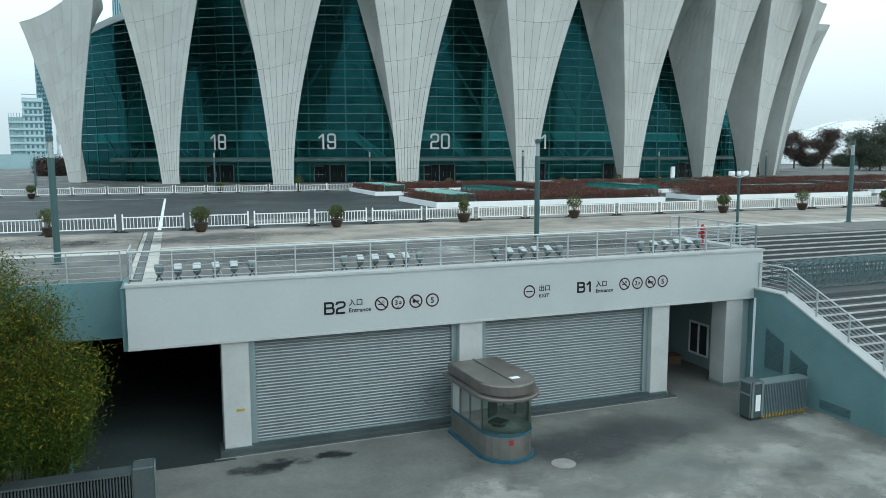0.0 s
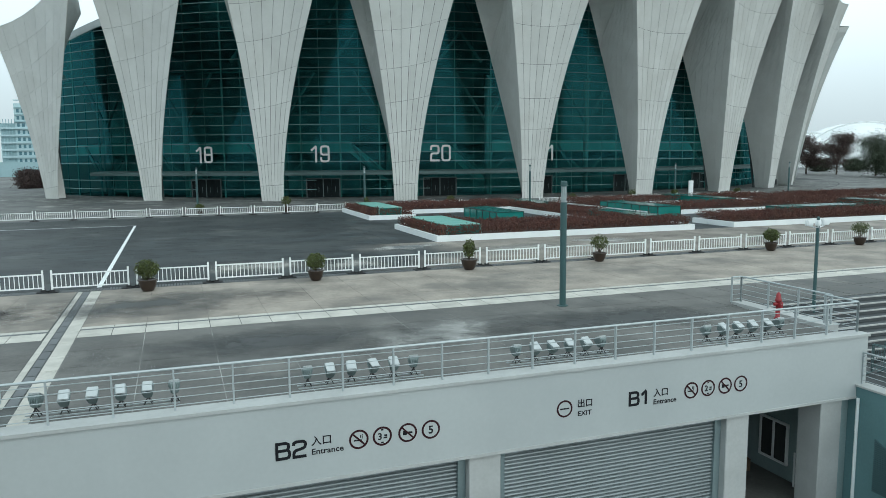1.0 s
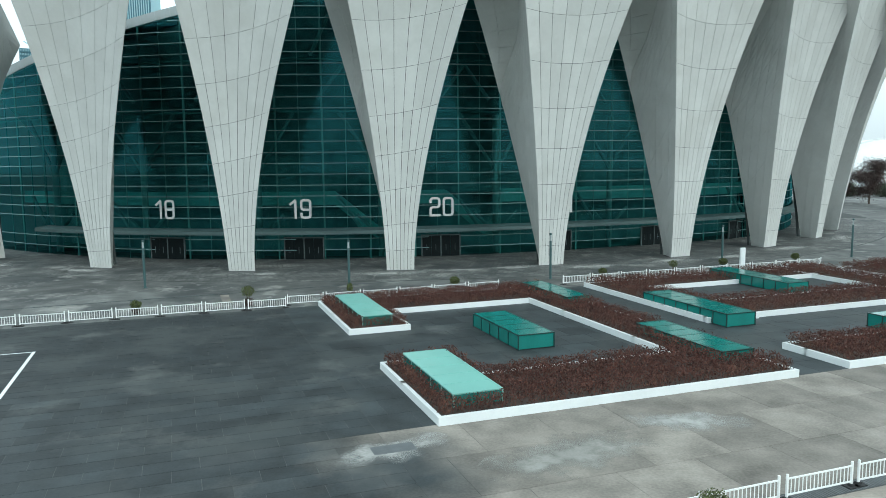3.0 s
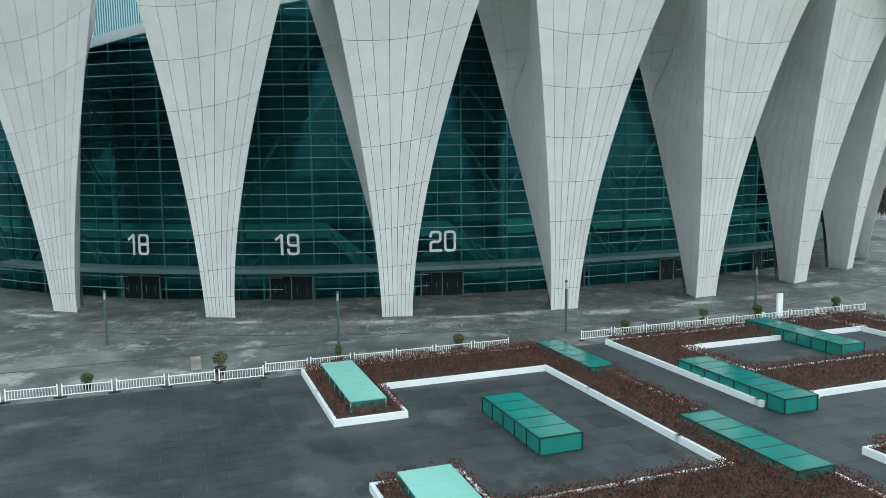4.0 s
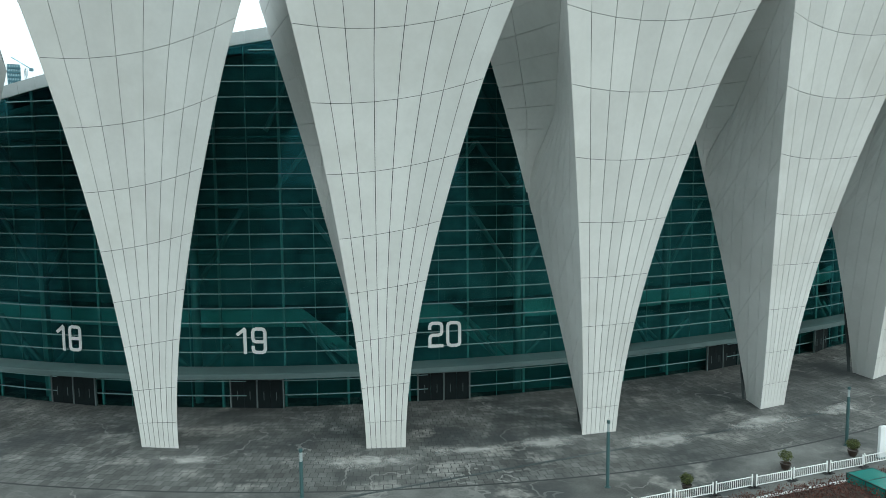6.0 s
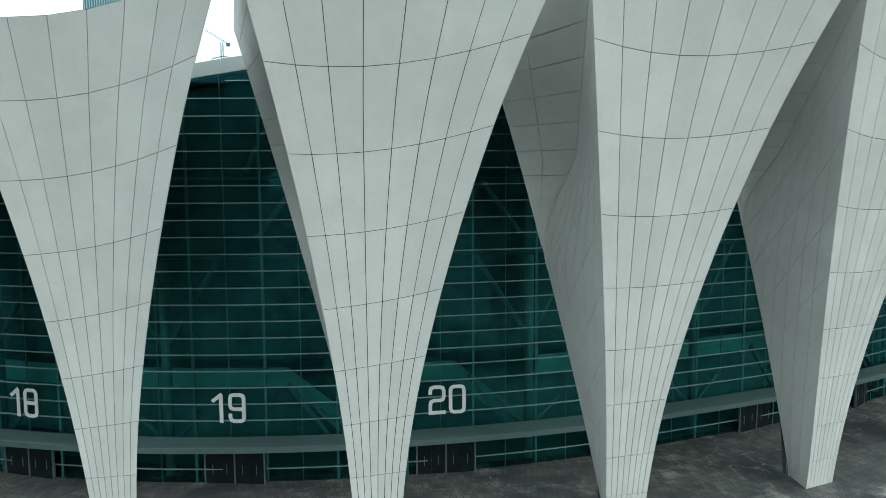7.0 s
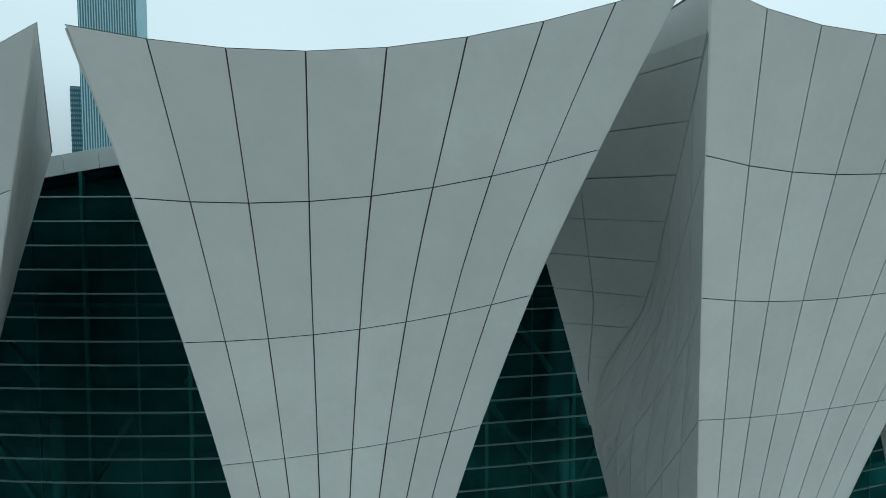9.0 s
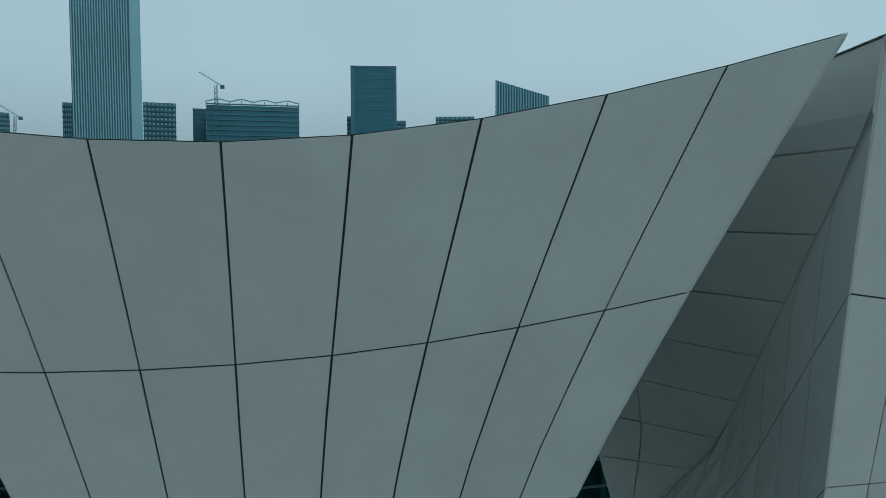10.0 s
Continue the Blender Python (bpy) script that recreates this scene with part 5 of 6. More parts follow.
def build_bed(rects, label):
    """A raised planter made of joined rectangles with a white kerb, soil and red-brown shrubs."""
    bed = thing("planter_bed", label, "planter", "planter beds on the plaza", m=GRID.copy())

    def inside(u, v):
        return any(a <= u <= b and c <= v <= d for a, b, c, d in rects)
    # kerb runs along every outer side of the union
    us = sorted({x for r in rects for x in r[:2]})
    vs = sorted({x for r in rects for x in r[2:]})
    twig = bmesh.new()

    def kerb(*size):
        part("kerb", boxes(size), M_WHITE, bed)
    for a, b in zip(us, us[1:]):
        for c, d in zip(vs, vs[1:]):
            mu, mv = (a + b) / 2, (c + d) / 2
            if not inside(mu, mv):
                continue
            part("soil", boxes((a, b, c, d, 0, 0.34)), M_SOIL, bed, "dark planting soil")
            if not inside(mu, c - 0.05):
                kerb(a - 0.002, b + 0.002, c - 0.16, c + 0.06, 0, 0.42)
            if not inside(mu, d + 0.05):
                kerb(a - 0.002, b + 0.002, d - 0.06, d + 0.16, 0, 0.42)
            if not inside(a - 0.05, mv):
                kerb(a - 0.16, a + 0.06, c - 0.155, d + 0.155, 0, 0.419)
            if not inside(b + 0.05, mv):
                kerb(b - 0.06, b + 0.16, c - 0.155, d + 0.155, 0, 0.419)
            n = int((b - a) * (d - c) * (230 if a < 46 else 140))
            for _ in range(n):
                u, v = random.uniform(a + 0.02, b - 0.02), random.uniform(c + 0.02, d - 0.02)
                if any(p - 0.12 < u < q + 0.12 and r - 0.12 < v < w + 0.12 for p, q, r, w, _, _ in ROOF_LIGHTS):
                    continue
                h = 0.55 + 0.26 * noise.noise(Vector((u * 0.6, v * 0.6, 3))) + 0.16 * noise.noise(Vector((u * 2.3, v * 2.3, 7)))
                z = 0.36 + random.random() ** 0.7 * max(0.15, h + 0.12)
                dd = Vector((random.gauss(0, 0.5), random.gauss(0, 0.5), random.gauss(0.55, 0.5))).normalized() * random.uniform(0.1, 0.19)
                s = dd.cross(Vector((random.gauss(0, 1), random.gauss(0, 1), 0.3))).normalized() * random.uniform(0.02, 0.038)
                p = Vector((u, v, z))
                twig.faces.new([twig.verts.new(q) for q in (p - dd * 0.5, p + s, p + dd * 0.5, p - s)])
    # a row of taller sprigs along the outer sides, leaning over the kerb
    sprig = bmesh.new()
    for a, b, c, d in rects:
        rows = [(random.uniform(a, b), random.choice((c + 0.3, d - 0.3)) + random.gauss(0, 0.1)) for _ in range(int((b - a) * 5.5))]
        rows += [(random.choice((a + 0.3, b - 0.3)) + random.gauss(0, 0.1), random.uniform(c, d)) for _ in range(int((d - c) * 5.5))]
        rows += [(random.uniform(a, b), random.uniform(c, d)) for _ in range(int((b - a) * (d - c) * 0.5))]
        for u, v in rows:
            if any(p - 0.1 < u < q + 0.1 and r - 0.1 < v < w + 0.1 for p, q, r, w, _, _ in ROOF_LIGHTS):
                continue
            high = random.uniform(0.5, 0.85)
            for _ in range(16):
                z = random.random()
                p = Vector((u + random.gauss(0, 0.06 + 0.09 * z), v + random.gauss(0, 0.06 + 0.09 * z), 0.36 + high * z))
                dd = Vector((random.gauss(0, 0.4), random.gauss(0, 0.4), 0.9)).normalized() * random.uniform(0.1, 0.19)
                side = dd.cross(Vector((random.gauss(0, 1), random.gauss(0, 1), 0.2))).normalized() * random.uniform(0.016, 0.034)
                sprig.faces.new([sprig.verts.new(q) for q in (p - dd * 0.5, p + side, p + dd * 0.5, p - side)])
    tagged(part("undergrowth", sprig, M_SPRIG, bed, "taller brown sprigs along the kerb"), kind="stuff")
    tagged(part("shrubs", twig, M_HEDGE, bed, "red brown low shrubs"), kind="stuff")


build_bed([(20.0, 41.2, 54.7, 60.6), (20.0, 24.4, 60.6, 64.8), (37.5, 41.2, 60.6, 86.0), (20.2, 37.5, 80.4, 86.0), (20.2, 24.5, 74.3, 80.4)], "white kerbed planter of red brown shrubs round a paved court")
build_bed([(46.2, 50.7, 67.9, 85.6), (50.7, 71.0, 81.5, 85.6), (50.7, 71.0, 68.2, 73.5)], "white kerbed planter of red brown shrubs with glass roof lights")
build_bed([(45.5, 66.0, 54.9, 59.7), (70.5, 74.5, 58.0, 85.6)], "white kerbed front planter of red brown shrubs")
build_bed([(77.0, 110.0, 56.0, 61.0), (77.0, 82.0, 61.0, 84.0), (82.0, 110.0, 80.0, 85.0)], "white kerbed planter of red brown shrubs farther along the plaza")


def build_skylight(u0, u1, v0, v1, h, pale=False):
    """A low glass box over a light well: panes between frame bars."""
    sky_box = thing("skylight_box", ("pale green" if pale else "deep sea green") + " glass roof light box on the plaza", "skylight", "glass roof lights", m=GRID.copy())
    n = max(2, round((v1 - v0) / 1.55))
    mat = M_BOXPALE if pale else M_BOXGLASS
    z0 = 0.05
    for i in range(n):
        a, b = lerp(v0, v1, i / n), lerp(v0, v1, (i + 1) / n)
        part("pane", boxes((u0 + 0.02, u1 - 0.02, a + 0.02, b - 0.02, h - 0.03, h)), mat, sky_box)
        for u in (u0, u1 - 0.03):
            part("pane", boxes((u, u + 0.03, a + 0.02, b - 0.02, z0, h - 0.05)), M_BOXGLASS, sky_box)
    for v in (v0, v1 - 0.03):
        part("pane", boxes((u0 + 0.02, u1 - 0.02, v, v + 0.03, z0, h - 0.05)), M_BOXGLASS, sky_box)
    bm = bmesh.new()
    for i in range(n + 1):
        v = lerp(v0, v1, i / n)
        box(bm, u0 - 0.01, u1 + 0.01, v - 0.04, v + 0.04, h - 0.05, h + 0.012)
        for u in (u0, u1):
            box(bm, u - 0.04, u + 0.04, v - 0.04, v + 0.04, 0, h)
    for u in (u0, u1):
        box(bm, u - 0.045, u + 0.045, v0, v1, h - 0.055, h + 0.01)
    part("frame", bm, M_BOXPALE if pale else M_BOXFRAME, sky_box, "pale frame bars" if pale else "dark frame bars")
    part("inside", boxes((u0 + 0.05, u1 - 0.05, v0 + 0.05, v1 - 0.05, 0, h - 0.1)), M_BOXFRAME, sky_box, "dark shaft")


for row in ROOF_LIGHTS:
    build_skylight(*row)


# ---- lamps and fixtures ----
def build_lamp_post():
    lamp = thing("lamp_post", "slim blue green round lamp post with a glass lantern top", "lamp post", "lamp posts on the plaza")
    part("base_plate", lathe(bmesh.new(), [(0.22, 0), (0.22, 0.03), (0.15, 0.05)], 16), M_POST, lamp)
    part("pole", lathe(bmesh.new(), [(0.125, 0.04), (0.125, 4.0), (0.11, 4.02)], 18), M_POST, lamp, smooth=False)
    lantern = part("lantern", lathe(bmesh.new(), [(0.075, 4.02), (0.075, 4.62)], 14), M_LENS, lamp, "pale glass tube")
    bm = bmesh.new()
    for t in range(4):
        a = t * math.pi / 2
        rod(bm, (0.1 * math.cos(a), 0.1 * math.sin(a), 4.0), (0.1 * math.cos(a), 0.1 * math.sin(a), 4.64), 0.012, 5)
    part("bar", bm, M_RAIL, lantern, "thin steel bars")
    part("cap", lathe(bmesh.new(), [(0.115, 4.62), (0.125, 4.64), (0.125, 4.8), (0.1, 4.83)], 18), M_POST, lamp)
    return lamp


post = build_lamp_post()
post.matrix_basis = GRID @ pose(17.0, 31.9, 0.0)
for u, v in ((-3.8, 30.9), (38.8, 33.3), (60.5, 33.6), (5.6, 102.3), (24.5, 93.7), (45.4, 91.4), (67.5, 91.4), (-14.5, 96), (-34, 92), (88, 92)):
    copy_thing(post, GRID @ pose(u, v, 0.0))


def build_floodlight():
    """A floodlight on a splayed bracket over a small base."""
    f = thing("floodlight", "grey boxy floodlight with a white cover on a black splayed bracket", "floodlight", "rows of floodlights on the terrace")
    bm = bmesh.new()
    for sx in (-1, 1):
        rod(bm, (0.1 * sx, -0.08, 0.01), (-0.06 * sx, 0.02, 0.3), 0.014, 5)
        rod(bm, (0.1 * sx, 0.1, 0.01), (-0.06 * sx, 0.02, 0.3), 0.014, 5)
    part("bracket", bm, M_RUBBER, f, "black steel bracket")
    tip = Matrix.Translation((0, -0.02, 0.2)) @ Matrix.Rotation(radians(26), 4, "X")
    bm = bmesh.new()
    low, high = ((-0.09, -0.06), (0.09, 0.12)), ((-0.145, -0.12), (0.145, 0.24))
    rings = [[bm.verts.new((x, y, z)) for x, y in ((a[0], a[1]), (b[0], a[1]), (b[0], b[1]), (a[0], b[1]))] for (a, b), z in ((low, 0.0), (high, 0.24), (high, 0.29))]
    for p, q in zip(rings, rings[1:]):
        for n in range(4):
            bm.faces.new((p[n], p[(n + 1) % 4], q[(n + 1) % 4], q[n]))
    bm.faces.new(rings[0][::-1])
    bm.faces.new(rings[-1])
    part("housing", bevelled(bm, 0.025, 2), M_GREYBODY, f, m=tip)
    part("fin", boxes(*[(x, x + 0.012, 0.16, 0.23, 0.06, 0.2) for x in (-0.08, -0.03, 0.02, 0.07)]), M_GREYBODY, f, m=tip)
    part("hood", bevelled(boxes((-0.135, 0.135, -0.13, 0.25, 0.285, 0.325)), 0.02, 2), M_LAMPTOP, f, "white lens cover", m=tip)
    return f


flood = build_floodlight()
first = True
for start, pitch in ((-0.11, 0.588), (5.99, 0.562), (11.82, 0.546), (18.3, 0.574)):
    for i in range(6):
        m = GRID @ pose(start + pitch * i, 25.2, 0.02, 0, 0, random.uniform(-10, 10) + (180 if i % 5 == 0 else 0)) @ Matrix.Scale(0.96, 4)
        if first:
            flood.matrix_basis, first = m, False
        else:
            copy_thing(flood, m)
    tagged(part("floodlight_rail", boxes((start - 0.25, start + 3.05, 25.06, 25.1, 0, 0.03), (start - 0.25, start + 3.05, 25.31, 25.35, 0, 0.03)), M_RAIL, m=GRID), "pale steel rail under a row of floodlights", "rail")

hydrant = thing("fire_hydrant", "red cast iron fire hydrant behind the railing", "hydrant", m=GRID @ pose(22.8, 26.95, 0.0) @ Matrix.Diagonal((0.78, 0.78, 1.0, 1)))
part("barrel", lathe(bmesh.new(), [(0.16, 0), (0.16, 0.05), (0.1, 0.07), (0.1, 0.62), (0.15, 0.64), (0.15, 0.7), (0.12, 0.75), (0.1, 0.88), (0.04, 0.96)], 16), M_RED, hydrant, smooth=True)
bm = bmesh.new()
rod(bm, (-0.24, 0, 0.55), (0.24, 0, 0.55), 0.06, 10)
rod(bm, (0, -0.22, 0.48), (0, 0, 0.48), 0.075, 10)
part("outlet", bm, M_RED, hydrant)

pole = thing("camera_pole", "grey steel pole with security cameras at its top", "camera pole", m=GRID @ pose(26.2, 28.6, -0.55))
part("mast", lathe(bmesh.new(), [(0.16, 0), (0.16, 0.04), (0.07, 0.06), (0.06, 3.9), (0.02, 3.95)], 12), M_POST, pole)
for x, y, w in ((-0.45, 0, 0.3), (0.4, 0.05, 0.34), (-0.2, -0.2, 0.18)):
    bm = bmesh.new()
    box(bm, x - w / 2, x + w / 2, y - 0.09, y + 0.09, 3.6, 3.82)
    bevelled(bm, 0.03, 2)
    rod(bm, (x, y, 3.6), (0, 0, 3.5), 0.025, 6)
    part("camera_head", bm, M_WHITE, pole, "white camera housing")

totem = thing("sign_totem", "slim white upright sign slab before the stadium", "sign", m=GRID @ pose(67.9, 88.6, 0.0))
part("slab", bevelled(boxes((-0.32, 0.32, -0.12, 0.12, 0, 2.5)), 0.02), M_WHITE, totem)
part("foot", boxes((-0.4, 0.4, -0.2, 0.2, 0, 0.06)), M_GUIDE, totem)


# ---- guard booth ----
def capsule(w, length, n=10):
    """Outline with a round front end and a square back, about its middle."""
    r = w / 2
    pts = [(r * math.cos(t), -length / 2 + r + r * math.sin(t)) for t in np.linspace(math.pi, 2 * math.pi, n + 1)]
    return pts + [(r, length / 2), (-r, length / 2)]


booth = thing("guard_booth", "worn stainless steel guard booth with a rounded glazed front", "booth", m=GRID @ pose(10.1, 21.35, LOW, 0, 0, 4))
part("body", prism(bmesh.new(), capsule(1.72, 3.1), 0.08, 0.82), M_STAINLESS, booth, smooth=False)
part("skirt", prism(bmesh.new(), capsule(1.9, 3.28), 0.0, 0.1), M_BLUE, booth, "blue kick strip")
part("band", prism(bmesh.new(), capsule(1.76, 3.14), 0.82, 0.9), M_BLUE, booth, "blue band")
bm = bmesh.new()
pts = capsule(1.7, 3.08)
for p, q in zip(pts[:11], pts[1:12]):
    bm.faces.new([bm.verts.new(c) for c in ((*p, 0.9), (*q, 0.9), (*q, 2.0), (*p, 2.0))])
part("window", bm, M_BOOTHGLASS, booth, "tinted curved window")
bm = bmesh.new()
for x in (-0.85, 0.81):
    for y in (-0.72, 0.1, 0.85, 1.46):
        box(bm, x, x + 0.04, y, y + 0.07, 0.9, 2.0)
part("mullion", bm, M_STAINLESS, booth)
part("back_wall", boxes((-0.85, 0.85, 0.95, 1.5, 0.9, 2.0)), M_COLUMN, booth, "white inner wall")
part("roof_rib", boxes((-0.03, 0.03, -1.3, 1.6, 2.5, 2.535)), M_BOOTHROOF, booth)
part("paper", boxes((0.1, 0.42, -0.95, -0.75, 2.5, 2.508)), M_WHITE, booth, "white scrap of paper on the roof")
part("eave", bevelled(prism(bmesh.new(), capsule(2.2, 3.6), 2.0, 2.12), 0.03), M_BOOTHROOF, booth, "broad steel eave")
part("roof", bevelled(prism(bmesh.new(), capsule(1.9, 3.3), 2.12, 2.5), 0.05), M_BOOTHROOF, booth, "worn brown steel roof drum")
part("floor", prism(bmesh.new(), capsule(1.66, 3.0), 0.9, 0.92), M_COVER, booth)
part("notice", boxes((-0.3, -0.16, -1.575, -1.56, 0.58, 0.74)), M_RED, booth, "small red notice")
seat = thing("office_chair", "black office chair inside the guard booth", "chair", m=GRID @ pose(9.95, 20.7, LOW + 0.92, 0, 0, 30) @ Matrix.Scale(1.2, 4))
part("seat", bevelled(boxes((-0.22, 0.22, -0.22, 0.22, 0.06, 0.14)), 0.03), M_RUBBER, seat)
part("backrest", bevelled(boxes((-0.2, 0.2, 0.17, 0.24, 0.2, 0.68)), 0.03), M_RUBBER, seat)
part("stem", lathe(bmesh.new(), [(0.2, 0), (0.18, 0.03), (0.03, 0.06)], 10), M_RUBBER, seat)


# ---- folded sliding gates ----
def build_fold_gate(m, length, label, dark):
    g = thing("sliding_gate", label, "gate", "folded sliding gates", m=m)
    bm = bmesh.new()
    box(bm, 0, 0.55, -0.3, 0.3, 0.1, 1.45)
    bevelled(bm, 0.03)
    head = part("head", bm, M_DARKSTEEL, g, "dark steel drive head")
    part("frame", boxes((-0.02, 0.0, -0.29, 0.29, 1.36, 1.44), (-0.02, 0.0, -0.29, 0.29, 0.92, 0.98), (-0.02, 0.0, -0.29, -0.25, 0.12, 1.36), (-0.02, 0.0, 0.25, 0.29, 0.12, 1.36), (0.02, 0.1, -0.33, -0.31, 0.12, 1.44), (0.45, 0.53, -0.33, -0.31, 0.12, 1.44), (0.02, 0.53, -0.33, -0.31, 1.36, 1.44)), M_GREYBODY, head, "pale steel edge frame")
    part("panel", boxes((0.2, 0.42, -0.315, -0.3, 0.35, 0.95)), M_WHITE, head, "pale sign plate")
    part("wheel_box", boxes((0.03, 0.52, -0.24, 0.24, 0, 0.12)), M_RUBBER, g)
    me = mesh_of(boxes((0, 0.03, -0.26, 0.26, 0.12, 1.28), (0.028, 0.05, -0.22, -0.16, 0.18, 1.2), (0.028, 0.05, 0.16, 0.22, 0.18, 1.2)), "bar", M_DARKSTEEL if dark else M_FOLD)
    foot = mesh_of(boxes((0.0, 0.045, -0.28, 0.28, 0.03, 0.17)), "foot", M_YELLOW)
    n = int((length - 0.6) / 0.075)
    for i in range(n):
        for mesh, nm in ((me, "bar"), (foot, "foot")):
            if nm == "foot" and i % 2:
                continue
            ob = new(nm, mesh)
            ob.parent = g
            ob.location = (0.6 + i * 0.075, 0, 0)
    part("top", boxes((0.56, length, -0.27, 0.27, 1.28, 1.33)), M_DARKSTEEL if dark else M_GREYBODY, g, "grey cover strip")
    return g


build_fold_gate(GRID @ pose(19.6, 20.4, LOW, 0, 0, 1), 2.75, "folded grey blue sliding gate with yellow feet beside the wall", False)
build_fold_gate(GRID @ pose(-0.35, 20.14, LOW, 0, 0, 180), 3.6, "folded dark sliding gate beside the bamboo", True)
cover = tagged(part("manhole_cover", lathe(bmesh.new(), [(0.38, 0), (0.38, 0.012), (0.3, 0.014)], 24), M_COVER, m=GRID @ pose(11.5, 19.2, LOW)), "round pale manhole cover in the yard", "cover")


# ---- bamboo ----
def build_bamboo(u, v, z0, height, spread, label):
    b = thing("bamboo", label, "bamboo", "bamboo by the drive", m=GRID @ pose(u, v, z0))
    leaves = bmesh.new()
    tips = []
    for i in range(26):
        t = random.uniform(0, 6.28)
        r = spread * 0.35 * random.random()
        p = Vector((r * math.cos(t), r * math.sin(t), 0))
        lean = Vector((math.cos(t), math.sin(t), 0)) * spread * random.uniform(0.2, 0.75)
        h = height * random.uniform(0.6, 1.0)
        q = p + lean * 0.3 + Vector((0, 0, h * 0.6))
        e = p + lean + Vector((0, 0, h))
        stem = rod(bmesh.new(), p, q, 0.022, 5, 0.016)
        rod(stem, q, e, 0.016, 5, 0.005)
        part("stem", stem, M_BARK, b)
        tips.append((p, q, e))

    def at(reach=1.0):
        p, q, e = random.choice(tips)
        s = random.random()
        if reach > 1:
            return lerp(q, e, 0.3 + 0.75 * s) + Vector((random.gauss(0, 0.32), random.gauss(0, 0.32), random.gauss(0, 0.22)))
        c = lerp(p, q, 0.6 + 0.4 * s) if random.random() < 0.34 else lerp(q, e, s)
        g = (0.2 + 0.16 * random.random()) * reach
        return c + Vector((random.gauss(0, g), random.gauss(0, g), random.gauss(0, 0.2)))
    blade_cloud(leaves, 62000, at, 0.105, 0.22, -0.5)
    part("foliage", leaves, M_BAMBOO, b, "dense dark green leaves")
    leaves = bmesh.new()
    blade_cloud(leaves, 7500, lambda: at(1.04), 0.115, 0.2, -0.4)
    part("foliage", leaves, M_BAMBOOTIP, b, "yellowed outer leaves")


build_bamboo(-3.0, 21.5, LOW, 4.9, 1.35, "dense yellow green bamboo beside the drive")
build_bamboo(-5.3, 19.3, LOW, 7.2, 1.9, "tall yellow green bamboo beside the drive")
build_bamboo(-4.6, 22.2, LOW, 7.2, 1.8, "yellow green bamboo against the terrace wall")
build_bamboo(-5.9, 21.2, LOW, 7.3, 1.7, "tall dense bamboo beside the drive")
build_bamboo(-4.1, 21.0, LOW, 6.2, 1.7, "thick yellow green bamboo beside the drive")


# ---- signs on the fascia ----
def letters(text, u, z, size, mat, align="LEFT", bold=0.0, wide=1.0):
    c = bpy.data.curves.new("lettering", "FONT")
    c.body, c.size, c.extrude, c.align_x, c.offset = text, size, 0.004, align, bold
    c.materials.append(mat)
    ob = new("lettering", c)
    ob.parent = fascia
    ob.matrix_basis = Matrix.Translation((u, 23.622, z)) @ Matrix.Rotation(radians(90), 4, "X") @ Matrix.Diagonal((wide, 1, 1, 1))
    return ob


def ring_sign(u, z, r, inner):
    """A round prohibition sign on the fascia."""
    bm = bmesh.new()
    n = 36
    for k, (r0, r1, y) in enumerate(((r * 0.79, r, 23.62), (0.0, r * 0.79, 23.624))):
        for i in range(n):
            a, b = i * 2 * math.pi / n, (i + 1) * 2 * math.pi / n
            pts = [(u + q * math.cos(t), y, z + q * math.sin(t)) for q, t in ((r0, a), (r1, a), (r1, b), (r0, b))]
            if r0 == 0:
                pts = pts[1:] if False else [pts[0], pts[1], pts[2]]
            f = bm.faces.new([bm.verts.new(p) for p in pts])
            f.material_index = k
    if inner == "bar":
        box(bm, u - r * 0.6, u + r * 0.6, 23.616, 23.62, z - r * 0.08, z + r * 0.08, 2)
    elif inner in ("smoke", "horn"):
        beam(bm, (u - r * 0.62, 23.613, z + r * 0.62), (u + r * 0.62, 23.613, z - r * 0.62), 0.012, r * 0.17, 0)
        if inner == "smoke":
            box(bm, u - r * 0.5, u + r * 0.3, 23.617, 23.621, z - r * 0.16, z - r * 0.02, 2)
            box(bm, u + r * 0.3, u + r * 0.38, 23.617, 23.621, z + r * 0.05, z + r * 0.5, 2)
            box(bm, u + r * 0.12, u + r * 0.2, 23.617, 23.621, z + r * 0.15, z + r * 0.45, 2)
        else:
            box(bm, u - r * 0.5, u - r * 0.1, 23.617, 23.621, z - r * 0.22, z + r * 0.22, 2)
            box(bm, u - r * 0.1, u + r * 0.5, 23.617, 23.621, z - r * 0.1, z + r * 0.1, 2)
    part("round_sign", bm, [M_DEEPRED, M_FASCIA, M_BLACK], fascia, "round sign with a dark red rim")
    if inner.replace(".", "").isdigit():
        size = r * (1.15 if len(inner) == 1 else 0.72)
        if inner == "5":
            letters(inner, u, z - size * 0.36, size, M_BLACK, "CENTER", 0.006)
        else:
            # a height limit: the figure, a short unreadable rest, and the two marks above and below
            letters(inner, u - r * 0.25, z - size * 0.3, size * 0.85, M_BLACK, "CENTER", 0.005)
            marks = boxes((u + r * 0.12, u + r * 0.5, 23.617, 23.621, z - r * 0.26, z - r * 0.1), (u + r * 0.2, u + r * 0.5, 23.617, 23.621, z - r * 0.04, z + r * 0.14))
            for side in (1, -1):
                box(marks, u - r * 0.13, u + r * 0.13, 23.617, 23.621, z + side * r * 0.66 - r * 0.07, z + side * r * 0.66 + r * 0.07)
            part("mark", marks, M_BLACK, fascia)


